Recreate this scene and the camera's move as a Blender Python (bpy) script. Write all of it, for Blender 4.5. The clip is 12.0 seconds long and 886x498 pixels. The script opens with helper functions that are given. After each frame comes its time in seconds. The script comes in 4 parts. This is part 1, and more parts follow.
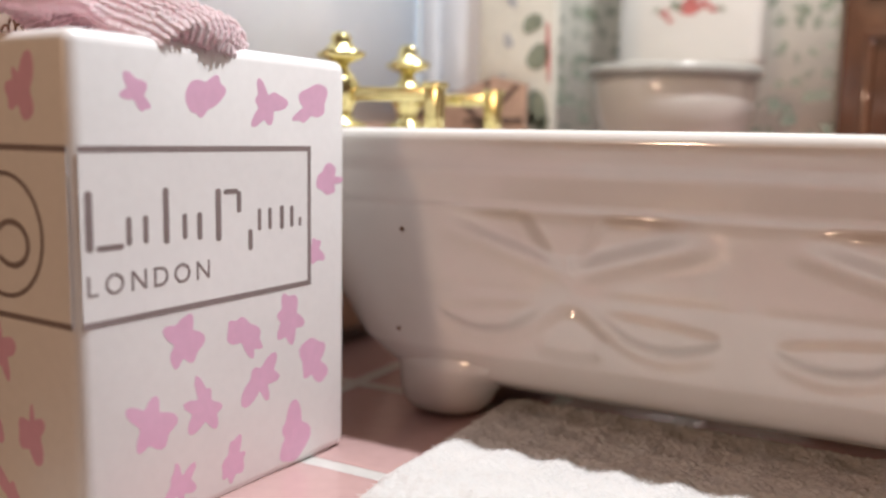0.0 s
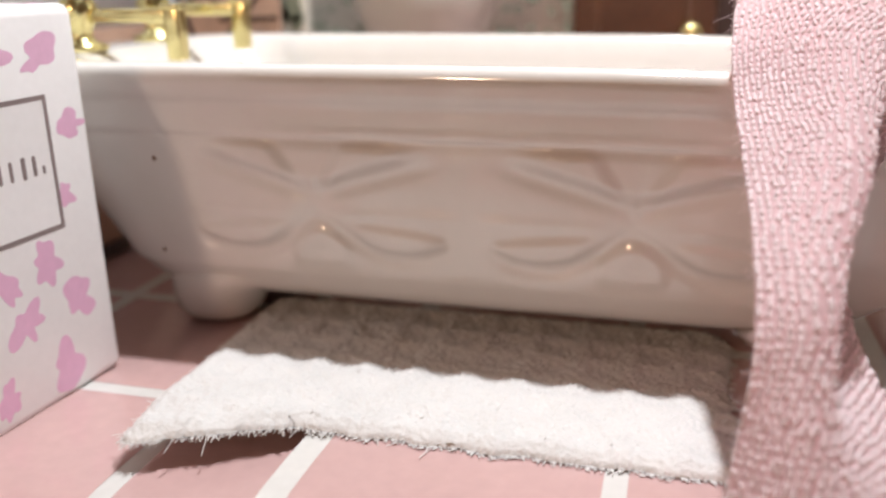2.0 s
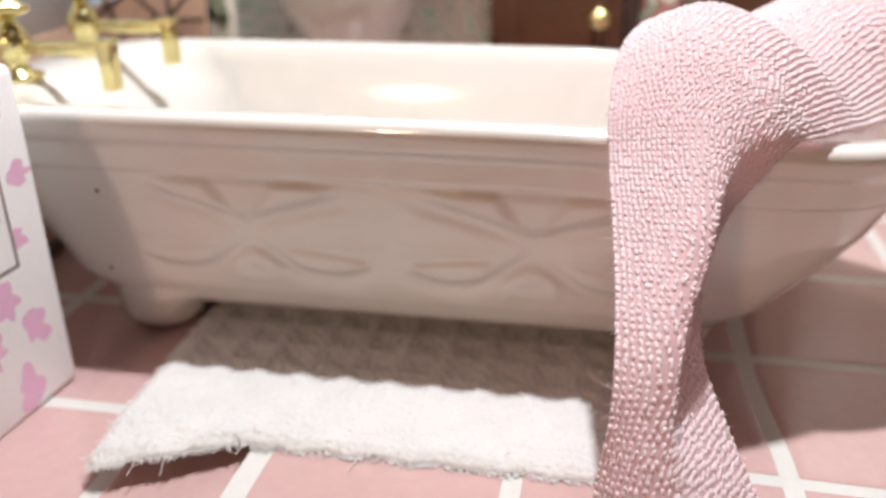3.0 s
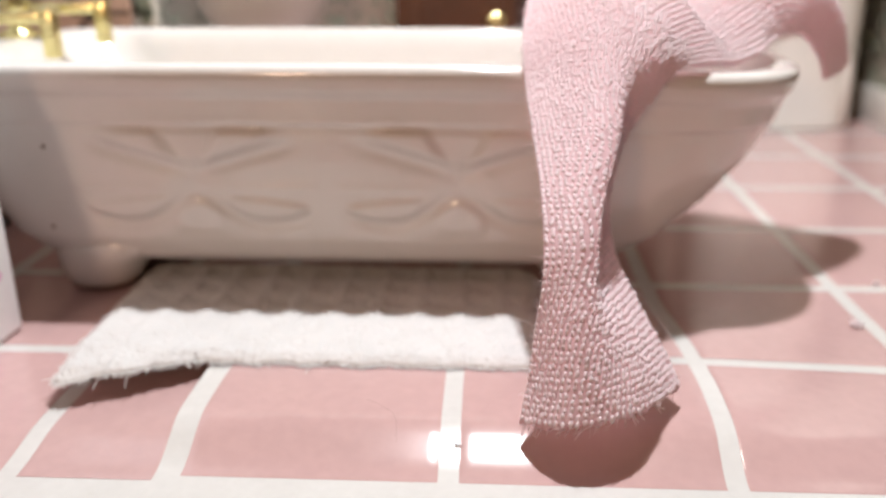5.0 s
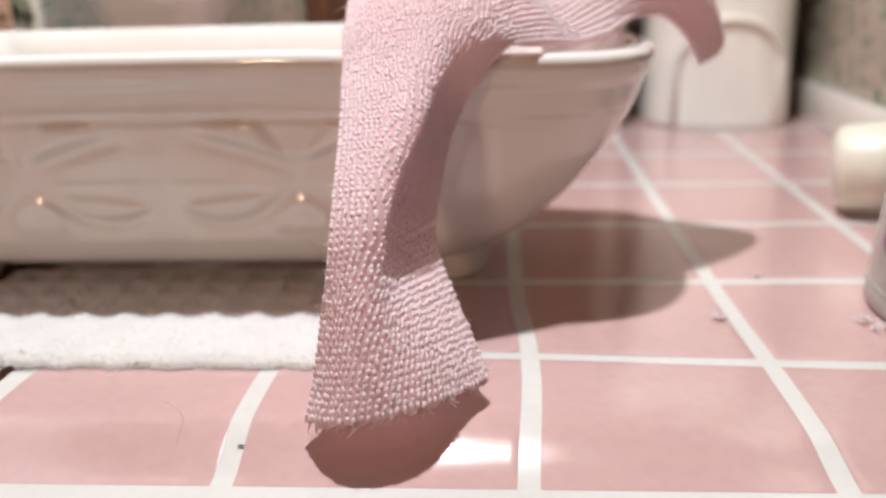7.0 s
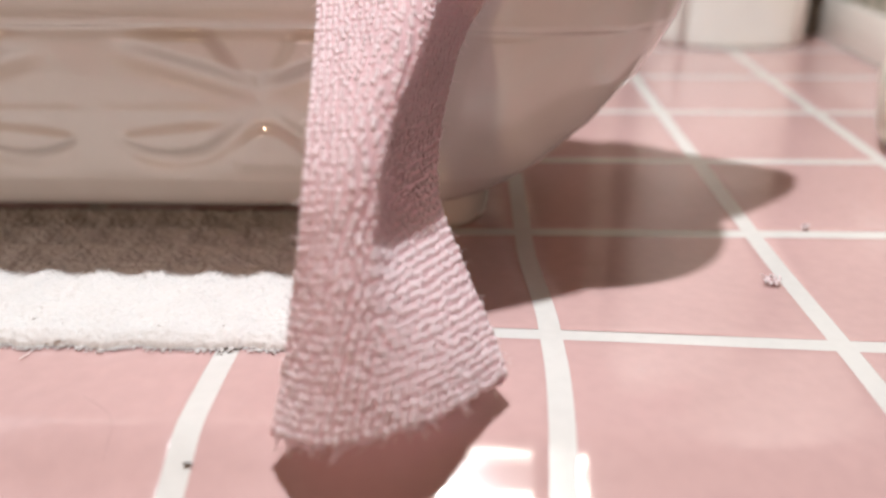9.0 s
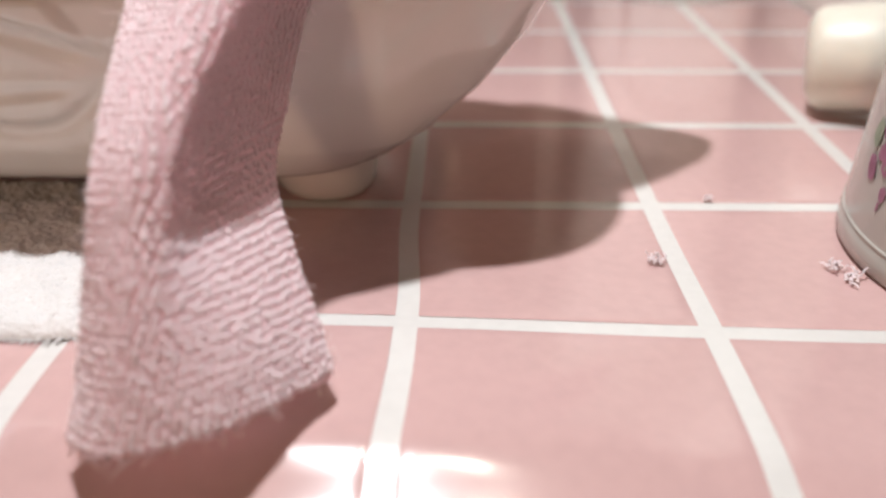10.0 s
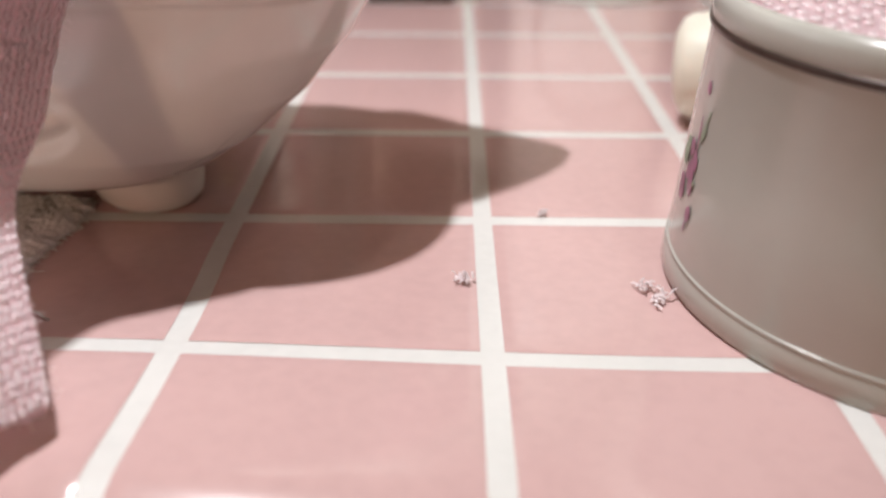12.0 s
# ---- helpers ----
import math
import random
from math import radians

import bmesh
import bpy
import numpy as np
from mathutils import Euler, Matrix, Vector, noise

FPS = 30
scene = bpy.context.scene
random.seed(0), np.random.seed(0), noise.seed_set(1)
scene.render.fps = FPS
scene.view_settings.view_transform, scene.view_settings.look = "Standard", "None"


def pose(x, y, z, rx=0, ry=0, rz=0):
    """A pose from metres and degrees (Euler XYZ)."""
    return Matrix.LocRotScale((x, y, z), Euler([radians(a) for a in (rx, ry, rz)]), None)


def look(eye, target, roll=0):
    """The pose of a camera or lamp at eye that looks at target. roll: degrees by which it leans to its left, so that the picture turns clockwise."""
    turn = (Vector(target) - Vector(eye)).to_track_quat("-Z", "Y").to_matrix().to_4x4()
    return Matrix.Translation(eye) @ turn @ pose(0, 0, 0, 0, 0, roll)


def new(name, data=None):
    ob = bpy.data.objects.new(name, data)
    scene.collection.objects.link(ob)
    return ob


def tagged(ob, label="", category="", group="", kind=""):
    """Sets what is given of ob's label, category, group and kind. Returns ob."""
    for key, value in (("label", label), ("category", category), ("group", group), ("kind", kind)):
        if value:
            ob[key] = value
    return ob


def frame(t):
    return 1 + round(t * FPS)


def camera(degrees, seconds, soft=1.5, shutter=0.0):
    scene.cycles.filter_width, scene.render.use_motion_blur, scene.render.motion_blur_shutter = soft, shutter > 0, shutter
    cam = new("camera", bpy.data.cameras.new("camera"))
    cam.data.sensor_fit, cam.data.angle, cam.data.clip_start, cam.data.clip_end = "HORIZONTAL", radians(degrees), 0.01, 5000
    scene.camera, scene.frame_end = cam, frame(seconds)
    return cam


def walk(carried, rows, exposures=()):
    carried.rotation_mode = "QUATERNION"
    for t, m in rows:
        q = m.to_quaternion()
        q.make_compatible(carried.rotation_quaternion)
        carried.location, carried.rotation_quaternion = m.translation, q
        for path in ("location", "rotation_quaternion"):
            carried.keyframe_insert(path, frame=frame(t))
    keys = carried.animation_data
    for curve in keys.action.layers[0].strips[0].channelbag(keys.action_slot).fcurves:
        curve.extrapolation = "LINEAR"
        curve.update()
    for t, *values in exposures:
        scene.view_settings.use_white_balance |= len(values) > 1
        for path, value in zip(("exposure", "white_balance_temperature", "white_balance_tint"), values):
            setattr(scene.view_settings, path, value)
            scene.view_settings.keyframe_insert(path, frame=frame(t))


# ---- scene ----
cam = camera(54.6, 12.0, soft=2.5)
# The path, in decimetres
PATH = [
    (0, (-0.316, -0.615, 0.311), (-1.244, 1.138, 0.051), 1.1),
    (0.5, (-0.335, -0.629, 0.313), (-1.244, 1.132, 0.04), 0.3),
    (1, (-0.307, -0.67, 0.329), (-1.096, 1.144, 0.036), 0.3),
    (1.5, (-0.274, -0.676, 0.34), (-0.88, 1.188, -0.056), -0.1),
    (2, (-0.23, -0.654, 0.404), (-0.726, 1.182, -0.214), -0.9),
    (2.5, (-0.212, -0.666, 0.446), (-0.676, 1.104, -0.362), -1.4),
    (3, (-0.193, -0.709, 0.558), (-0.535, 1.086, -0.256), -0.7),
    (3.2, (-0.176, -0.722, 0.622), (-0.509, 1.076, -0.189), -1.4),
    (4.8, (-0.195, -0.861, 0.523), (-0.296, 0.992, -0.222), -0.5),
    (5, (-0.224, -0.861, 0.456), (-0.322, 1.016, -0.228), -0.2),
    (5.5, (-0.294, -0.809, 0.369), (-0.447, 1.053, -0.346), -1.0),
    (6, (-0.18, -0.794, 0.401), (-0.288, 1.078, -0.295), -1.4),
    (6.5, (-0.073, -0.815, 0.396), (-0.187, 1.072, -0.254), -1.6),
    (7, (-0.023, -0.815, 0.409), (-0.151, 1.075, -0.231), -1.6),
    (7.5, (0.005, -0.763, 0.394), (-0.103, 1.119, -0.273), -1.3),
    (7.7, (-0.009, -0.755, 0.389), (-0.118, 1.126, -0.281), -1.5),
    (9.5, (-0.063, -0.591, 0.379), (-0.106, 1.197, -0.515), 0.1),
    (10, (0.051, -0.578, 0.385), (0.013, 1.191, -0.548), -0.1),
    (10.5, (0.105, -0.566, 0.382), (0.082, 1.199, -0.56), 0.1),
    (11, (0.172, -0.552, 0.396), (0.166, 1.224, -0.523), 0.6),
    (11.5, (0.203, -0.538, 0.39), (0.189, 1.23, -0.544), 0.7),
    (12, (0.218, -0.54, 0.39), (0.208, 1.224, -0.552), 0.5),
]
walk(cam, [(t, look([0.1 * c for c in eye], [0.1 * c for c in target], roll)) for t, eye, target, roll in PATH])
cam.data.dof.use_dof = True
cam.data.dof.focus_distance, cam.data.dof.aperture_fstop = 0.074, 21.0

# ---- light ----
def lamp(name, kind, at, energy, colour, size, target=(0, 0.03, 0)):
    light = bpy.data.lights.new(name, kind)
    light.energy, light.color = energy, colour
    if kind == "AREA":
        light.shape, light.size = "DISK", size
    else:
        light.shadow_soft_size = size
    ob = new(name, light)
    ob.matrix_world = look(at, target)
    return ob


world = bpy.data.worlds.new("world")
scene.world = world
world.use_nodes = True
world.node_tree.nodes["Background"].inputs[0].default_value = (1.0, 0.92, 0.85, 1)
world.node_tree.nodes["Background"].inputs[1].default_value = 0.05
KEY = (-0.018, 0.024, 0.21)
BACK_LAMP = (0.020, 0.070, 0.330)
FILL = (-0.165, -0.475, 0.19)
ADDED_FILL = (0.26, -0.40, 0.45)
lamp("lamp_above", "AREA", KEY, 0.59, (0.95, 0.965, 1.0), 0.009)
lamp("lamp_back", "POINT", BACK_LAMP, 0.42, (1.0, 0.90, 0.78), 0.015)
# weak cool lamp added as soft fill; no such source is known
lamp("lamp_fill_added", "AREA", ADDED_FILL, 0.03, (0.93, 0.97, 1.0), 0.2)
lamp("lamp_behind", "POINT", FILL, 1.95, (1.0, 0.665, 0.45), 0.014)

# ---- materials ----
def material(name, colour, rough=0.5, metal=0.0, vary=0.12, grain=900.0, bump=0.15, blotch=60.0, dark=None, coat=0.0, sheen=0.0, sub=0.0, spec=0.5):
    """A surface with large blotches and fine grain in its colour, and a fine relief."""
    m = bpy.data.materials.new(name)
    m.use_nodes = True
    nodes, links = m.node_tree.nodes, m.node_tree.links
    b = nodes["Principled BSDF"]
    where = nodes.new("ShaderNodeTexCoord")
    big, small = nodes.new("ShaderNodeTexNoise"), nodes.new("ShaderNodeTexNoise")
    big.inputs["Scale"].default_value, small.inputs["Scale"].default_value = blotch, grain
    big.inputs["Detail"].default_value, small.inputs["Detail"].default_value = 4, 3
    for n in (big, small):
        links.new(where.outputs["Object"], n.inputs["Vector"])
    both = nodes.new("ShaderNodeMix")
    both.data_type = "FLOAT"
    both.inputs[0].default_value = 0.4
    links.new(big.outputs["Fac"], both.inputs[2])
    links.new(small.outputs["Fac"], both.inputs[3])
    ramp = nodes.new("ShaderNodeValToRGB")
    dark = dark or [c * (1 - vary) for c in colour]
    ramp.color_ramp.elements[0].position, ramp.color_ramp.elements[1].position = 0.34, 0.62
    ramp.color_ramp.elements[0].color, ramp.color_ramp.elements[1].color = (*dark, 1), (*colour, 1)
    links.new(both.outputs[0], ramp.inputs[0])
    links.new(ramp.outputs[0], b.inputs["Base Color"])
    b.inputs["Roughness"].default_value, b.inputs["Metallic"].default_value = rough, metal
    b.inputs["Coat Weight"].default_value, b.inputs["Sheen Weight"].default_value = coat, sheen
    b.inputs["Coat Roughness"].default_value = 0.05
    b.inputs["Specular IOR Level"].default_value = spec
    if sub:
        b.inputs["Subsurface Weight"].default_value = sub
        b.inputs["Subsurface Radius"].default_value = (0.0012, 0.0008, 0.0007)
        b.inputs["Subsurface Scale"].default_value = 1.0
    if bump:
        relief = nodes.new("ShaderNodeBump")
        relief.inputs["Strength"].default_value, relief.inputs["Distance"].default_value = bump, 0.0002
        links.new(small.outputs["Fac"], relief.inputs["Height"])
        links.new(relief.outputs[0], b.inputs["Normal"])
    return m


def let_through(m, colour, share):
    """Lets a share of the light pass through a thin cloth."""
    nodes, links = m.node_tree.nodes, m.node_tree.links
    out, thin, mix = nodes["Material Output"], nodes.new("ShaderNodeBsdfTranslucent"), nodes.new("ShaderNodeMixShader")
    thin.inputs["Color"].default_value = (*colour, 1)
    mix.inputs[0].default_value = share
    links.new(nodes["Principled BSDF"].outputs[0], mix.inputs[1])
    links.new(thin.outputs[0], mix.inputs[2])
    links.new(mix.outputs[0], out.inputs["Surface"])
    return m


def per_piece(m, spread=0.12):
    """Lets the brightness differ a little from piece to piece."""
    nodes, links = m.node_tree.nodes, m.node_tree.links
    b = nodes["Principled BSDF"]
    came = b.inputs["Base Color"].links[0].from_socket
    info, hsv, span = nodes.new("ShaderNodeObjectInfo"), nodes.new("ShaderNodeHueSaturation"), nodes.new("ShaderNodeMapRange")
    span.inputs[3].default_value, span.inputs[4].default_value = 1 - spread, 1 + spread / 2
    links.new(info.outputs["Random"], span.inputs[0])
    links.new(span.outputs[0], hsv.inputs["Value"])
    links.new(came, hsv.inputs["Color"])
    links.new(hsv.outputs[0], b.inputs["Base Color"])
    return m


PORCELAIN = material("porcelain", (0.73, 0.695, 0.655), 0.12, vary=0.05, grain=300, bump=0.03, blotch=40, coat=0.6)
WHITE_CHINA = material("white_china", (0.78, 0.75, 0.70), 0.15, vary=0.05, grain=350, bump=0.03, coat=0.5)
CREAM_CHINA = material("cream_china", (0.40, 0.39, 0.355), 0.2, vary=0.06, grain=350, bump=0.03, coat=0.3)
TILE = per_piece(material("pink_tile", (0.57, 0.377, 0.362), 0.16, vary=0.10, grain=700, bump=0.02, blotch=35, coat=0.25), 0.05)
GROUT = material("white_grout", (0.65, 0.64, 0.615), 0.25, vary=0.08, grain=900, bump=0.04, coat=0.2)
TERRY = material("pink_terry", (0.98, 0.81, 0.835), 0.9, vary=0.15, grain=2500, bump=0.5, blotch=120, sheen=0.3, spec=0.2)
TERRY_LOOP = material("pink_terry_loops", (0.985, 0.90, 0.915), 0.5, vary=0.10, grain=3000, bump=0.3, blotch=150, sheen=0.4, spec=0.3)
let_through(TERRY, (1.0, 0.83, 0.855), 0.66)
let_through(TERRY_LOOP, (1.0, 0.87, 0.89), 0.4)
WAFFLE = material("white_waffle_cotton", (0.66, 0.645, 0.63), 0.95, vary=0.10, grain=3000, bump=0.7, blotch=250, sheen=0.2, spec=0.15)
CARTON = material("white_card", (0.94, 0.925, 0.925), 0.32, vary=0.05, grain=1200, bump=0.05, blotch=60, coat=0.25)
PINK_PRINT = material("pink_print", (0.87, 0.52, 0.72), 0.32, vary=0.10, grain=1200, bump=0.05, coat=0.2)
FOIL = material("grey_foil", (0.33, 0.27, 0.27), 0.35, metal=0.25, vary=0.15, grain=800, bump=0.03)
BRASS = material("polished_brass", (0.83, 0.74, 0.36), 0.2, metal=1.0, vary=0.25, grain=700, bump=0.15, blotch=200)
GILT = material("dark_gilt", (0.06, 0.038, 0.03), 0.3, metal=0.3, vary=0.3, grain=900, bump=0.1)
DARK_WOOD = material("dark_wood", (0.115, 0.045, 0.022), 0.3, vary=0.5, grain=700, bump=0.2, blotch=90, coat=0.5)
SHELF_WOOD = material("shelf_wood", (0.035, 0.017, 0.010), 0.3, vary=0.5, grain=500, bump=0.5, blotch=70, spec=0.3)
TORN_PAPER = material("torn_paper_edge", (0.84, 0.80, 0.66), 0.6, vary=0.3, grain=900, bump=0.4, blotch=150)
WINDOW_WHITE = material("white_gloss_paint", (0.84, 0.86, 0.90), 0.2, vary=0.05, grain=300, bump=0.03, coat=0.4)
# bluish glow added to the pane by emission, to brighten the background
GLOWING_PANE = material("pane_with_added_glow", (0.84, 0.88, 0.93), 0.25, vary=0.05, grain=300, bump=0.03, coat=0.3)
GLOWING_PANE.node_tree.nodes["Principled BSDF"].inputs["Emission Color"].default_value = (0.80, 0.90, 1.0, 1)
GLOWING_PANE.node_tree.nodes["Principled BSDF"].inputs["Emission Strength"].default_value = 0.45
GREY_SHADE = material("grey_print", (0.42, 0.43, 0.44), 0.4, vary=0.15, grain=400, bump=0.03)
PAPER = material("cream_wallpaper", (0.74, 0.72, 0.63), 0.7, vary=0.14, grain=800, bump=0.1, blotch=110)
LEAF_PRINT = material("grey_green_leaf_print", (0.27, 0.30, 0.22), 0.7, vary=0.35, grain=900, bump=0.1, blotch=250)
ROSE_PRINT = material("rose_print", (0.55, 0.16, 0.15), 0.5, vary=0.4, grain=900, bump=0.05, blotch=350)
MAUVE_PRINT = material("mauve_flower_print", (0.34, 0.14, 0.22), 0.35, vary=0.4, grain=900, bump=0.05, blotch=350)
CREAM_SOAP = material("cream_soap", (0.70, 0.665, 0.57), 0.4, vary=0.06, grain=500, bump=0.05, sub=0.2)
PALE_PINK = material("pale_pink_paper", (0.75, 0.45, 0.42), 0.6, vary=0.12, grain=700, bump=0.1)
TAN = material("tan_veneer", (0.52, 0.34, 0.25), 0.4, vary=0.25, grain=500, bump=0.1, blotch=120)
DARK_INLAY = material("dark_inlay", (0.06, 0.035, 0.03), 0.4, vary=0.3, grain=500, bump=0.05)
GREY_TILE = per_piece(material("grey_mosaic", (0.32, 0.315, 0.31), 0.3, vary=0.3, grain=600, bump=0.1), 0.5)
CHROME = material("chrome", (0.7, 0.7, 0.7), 0.12, metal=1.0, vary=0.1, grain=300, bump=0.02)
# tone of the unseen added walls, set warm for the light they bounce
PLASTER = material("plaster", (0.36, 0.285, 0.215), 0.8, vary=0.1, grain=200, bump=0.1, blotch=12)
SPECK = material("brown_speck", (0.20, 0.10, 0.05), 0.5, vary=0.3, bump=0.0)
DUST = material("pale_fluff", (0.90, 0.80, 0.82), 0.9, vary=0.3, grain=3000, bump=0.4)

# ---- building blocks (lengths in millimetres) ----
MM = 0.001
BASE = {}


def thing(name, base, label, category, group="", kind=""):
    ob = new(name)
    ob.empty_display_size = 0.005
    ob.location = Vector(base) * MM
    BASE[ob] = Vector(base)
    return tagged(ob, label, category, group, kind)


def part(name, bm, mat, parent=None, label="", smooth=True, kind=""):
    """Links a bmesh, given in millimetres of the place, as one mesh under a thing or a part."""
    base = BASE[parent] if parent else Vector((0, 0, 0))
    for v in bm.verts:
        v.co = (v.co - base) * MM
    bmesh.ops.recalc_face_normals(bm, faces=bm.faces)
    me = bpy.data.meshes.new(name)
    bm.to_mesh(me)
    bm.free()
    me.materials.append(mat)
    me.polygons.foreach_set("use_smooth", [smooth] * len(me.polygons))
    ob = new(name, me)
    if parent:
        ob.parent = parent
        BASE[ob] = base
    return tagged(ob, label=label, kind=kind)


def solo(name, bm, mat, base, label, category, group="", kind="", smooth=True):
    """A thing that is one mesh, with its origin at its base."""
    base = Vector(base)
    for v in bm.verts:
        v.co = (v.co - base) * MM
    bmesh.ops.recalc_face_normals(bm, faces=bm.faces)
    me = bpy.data.meshes.new(name)
    bm.to_mesh(me)
    bm.free()
    me.materials.append(mat)
    me.polygons.foreach_set("use_smooth", [smooth] * len(me.polygons))
    ob = new(name, me)
    ob.location = base * MM
    BASE[ob] = base
    return tagged(ob, label, category, group, kind)


def box(x0, x1, y0, y1, z0, z1, bevel=0.0, bm=None, seg=2):
    bm = bm or bmesh.new()
    m = Matrix.Translation(((x0 + x1) / 2, (y0 + y1) / 2, (z0 + z1) / 2)) @ Matrix.Diagonal((x1 - x0, y1 - y0, z1 - z0, 1))
    made = bmesh.ops.create_cube(bm, size=1, matrix=m)
    if bevel:
        edges = {e for v in made["verts"] for e in v.link_edges}
        bmesh.ops.bevel(bm, geom=list(edges), offset=bevel, segments=seg, affect="EDGES", profile=0.5)
    return bm


def lathe(profile, at=(0, 0, 0), n=48, turn=None, bm=None):
    """Turns (radius, height) pairs round the z axis; turn: a matrix applied before it is moved to its place."""
    bm = bm or bmesh.new()
    rings = []
    for r, h in profile:
        ring = []
        for k in range(n):
            p = Vector((r * math.cos(2 * math.pi * k / n), r * math.sin(2 * math.pi * k / n), h))
            if turn:
                p = turn @ p
            ring.append(bm.verts.new(p + Vector(at)))
        rings.append(ring)
    for a, b in zip(rings, rings[1:]):
        for k in range(n):
            bm.faces.new((a[k], a[(k + 1) % n], b[(k + 1) % n], b[k]))
    for ring in (rings[0], rings[-1]):
        bm.faces.new(ring)
    return bm


def tube(points, radii, n=12, bm=None, flat=1.0):
    """A round bar along points."""
    bm = bm or bmesh.new()
    pts = [Vector(p) for p in points]
    radii = radii if isinstance(radii, (list, tuple)) else [radii] * len(pts)
    rings = []
    for i, p in enumerate(pts):
        d = (pts[min(i + 1, len(pts) - 1)] - pts[max(i - 1, 0)]).normalized()
        up = Vector((0, 0, 1)) if abs(d.z) < 0.9 else Vector((0, 1, 0))
        a = d.cross(up).normalized()
        b = a.cross(d)
        rings.append([bm.verts.new(p + radii[i] * (math.cos(2 * math.pi * k / n) * a + flat * math.sin(2 * math.pi * k / n) * b)) for k in range(n)])
    for a, b in zip(rings, rings[1:]):
        for k in range(n):
            bm.faces.new((a[k], a[(k + 1) % n], b[(k + 1) % n], b[k]))
    bm.faces.new(rings[0]), bm.faces.new(rings[-1])
    return bm


def ball(at, radii, bm=None, u=16, v=10, turn=None):
    bm = bm or bmesh.new()
    m = Matrix.Translation(at) @ (turn.to_4x4() if turn else Matrix.Identity(4)) @ Matrix.Diagonal((*radii, 1))
    bmesh.ops.create_uvsphere(bm, u_segments=u, v_segments=v, radius=1, matrix=m)
    return bm


def sheet(nx, ny, f, bm=None, closed=False):
    """A grid of points f(u, v) with u and v from 0 to 1."""
    bm = bm or bmesh.new()
    g = [[bm.verts.new(f(i / nx, j / ny)) for i in range(nx if closed else nx + 1)] for j in range(ny + 1)]
    w = len(g[0])
    for j in range(ny):
        for i in range(nx):
            bm.faces.new((g[j][i], g[j][(i + 1) % w], g[j + 1][(i + 1) % w], g[j + 1][i]))
    return bm


def prism(outline, to_place, depth, bm=None):
    """A thin flat shape: outline of (a, b) pairs, to_place(a, b, h) gives its place at height h."""
    bm = bm or bmesh.new()
    low = [bm.verts.new(to_place(a, b, 0)) for a, b in outline]
    top = [bm.verts.new(to_place(a, b, depth)) for a, b in outline]
    bm.faces.new(top)
    for k in range(len(low)):
        bm.faces.new((low[k], low[(k + 1) % len(low)], top[(k + 1) % len(low)], top[k]))
    return bm


def oval(ca, cb, ra, rb, turn=0.0, n=14, wobble=0.0, rnd=None):
    out = []
    for k in range(n):
        t = 2 * math.pi * k / n
        w = 1 + (rnd.uniform(-wobble, wobble) if rnd else 0)
        a, b = ra * w * math.cos(t), rb * w * math.sin(t)
        c, s = math.cos(turn), math.sin(turn)
        out.append((ca + a * c - b * s, cb + a * s + b * c))
    return out


def lobed(ca, cb, size, lobes, turn, rnd, deep=0.35, n=40):
    """One uneven outline with rounded lobes."""
    lobe = [(2 * math.pi * (k + rnd.uniform(-0.3, 0.3)) / lobes, rnd.uniform(0.4, 1.15), rnd.uniform(0.3, 0.6)) for k in range(lobes)]
    wide, out = rnd.uniform(0.6, 0.95), []
    for k in range(n):
        t = 2 * math.pi * k / n
        r = deep
        for at, far, width in lobe:
            d = (t - at + math.pi) % (2 * math.pi) - math.pi
            r += (1 - deep) * far * math.exp(-(d / width) ** 2)
        x, y = size * r * math.cos(t), size * r * math.sin(t) * wide
        out.append((ca + x * math.cos(turn) - y * math.sin(turn), cb + x * math.sin(turn) + y * math.cos(turn)))
    return out


def smooth_step(a, b, x):
    t = min(1.0, max(0.0, (x - a) / (b - a)))
    return t * t * (3 - 2 * t)


def spline(nodes, t):
    """A smooth line through nodes (tuples of numbers), t from 0 to 1."""
    n = len(nodes) - 1
    s = min(t * n, n - 1e-6)
    i = int(s)
    f = s - i
    p0, p1, p2, p3 = (nodes[max(0, min(n, i + k))] for k in (-1, 0, 1, 2))
    return [0.5 * (2 * b + (c - a) * f + (2 * a - 5 * b + 4 * c - d) * f * f + (3 * b - a - 3 * c + d) * f ** 3) for a, b, c, d in zip(p0, p1, p2, p3)]


# ---- the floor: two glossy tile sheets on a dark shelf ----
PITCH, JOINT = 25.4, 1.9


def swell(x, y):
    """How far the loose front of the sheets stands off the shelf."""
    along = smooth_step(24, -12, y) * smooth_step(-21.5, -13.5, y)
    return 2.3 * along * (1 - 0.75 * smooth_step(-15, 45, x))


def lift(x, y):
    return swell(x, y) if x > -54 else 0.35 * swell(x, y)


RIGHT_X0, FRONT_Y, BACK_Y = -52.0, -26.3, 175.0
bm = sheet(120, 220, lambda u, v: (RIGHT_X0 + 196 * u, FRONT_Y + (BACK_Y - FRONT_Y) * v, lift(RIGHT_X0 + 196 * u, FRONT_Y + (BACK_Y - FRONT_Y) * v) - 0.05))
floor = solo("floor", bm, GROUT, (0, 0, 0), "glossy pink square tiles with white joints on a thin sheet", "floor", kind="structure")
bm = sheet(60, 100, lambda u, v: (-215 + 165 * u, FRONT_Y + (BACK_Y - FRONT_Y) * v, -0.36 + 0.35 * swell(-215 + 165 * u, FRONT_Y + (BACK_Y - FRONT_Y) * v)))
floor_b = solo("floor", bm, GROUT, (0, 0, 0), "second pink tile sheet tucked under the first", "floor", kind="structure")


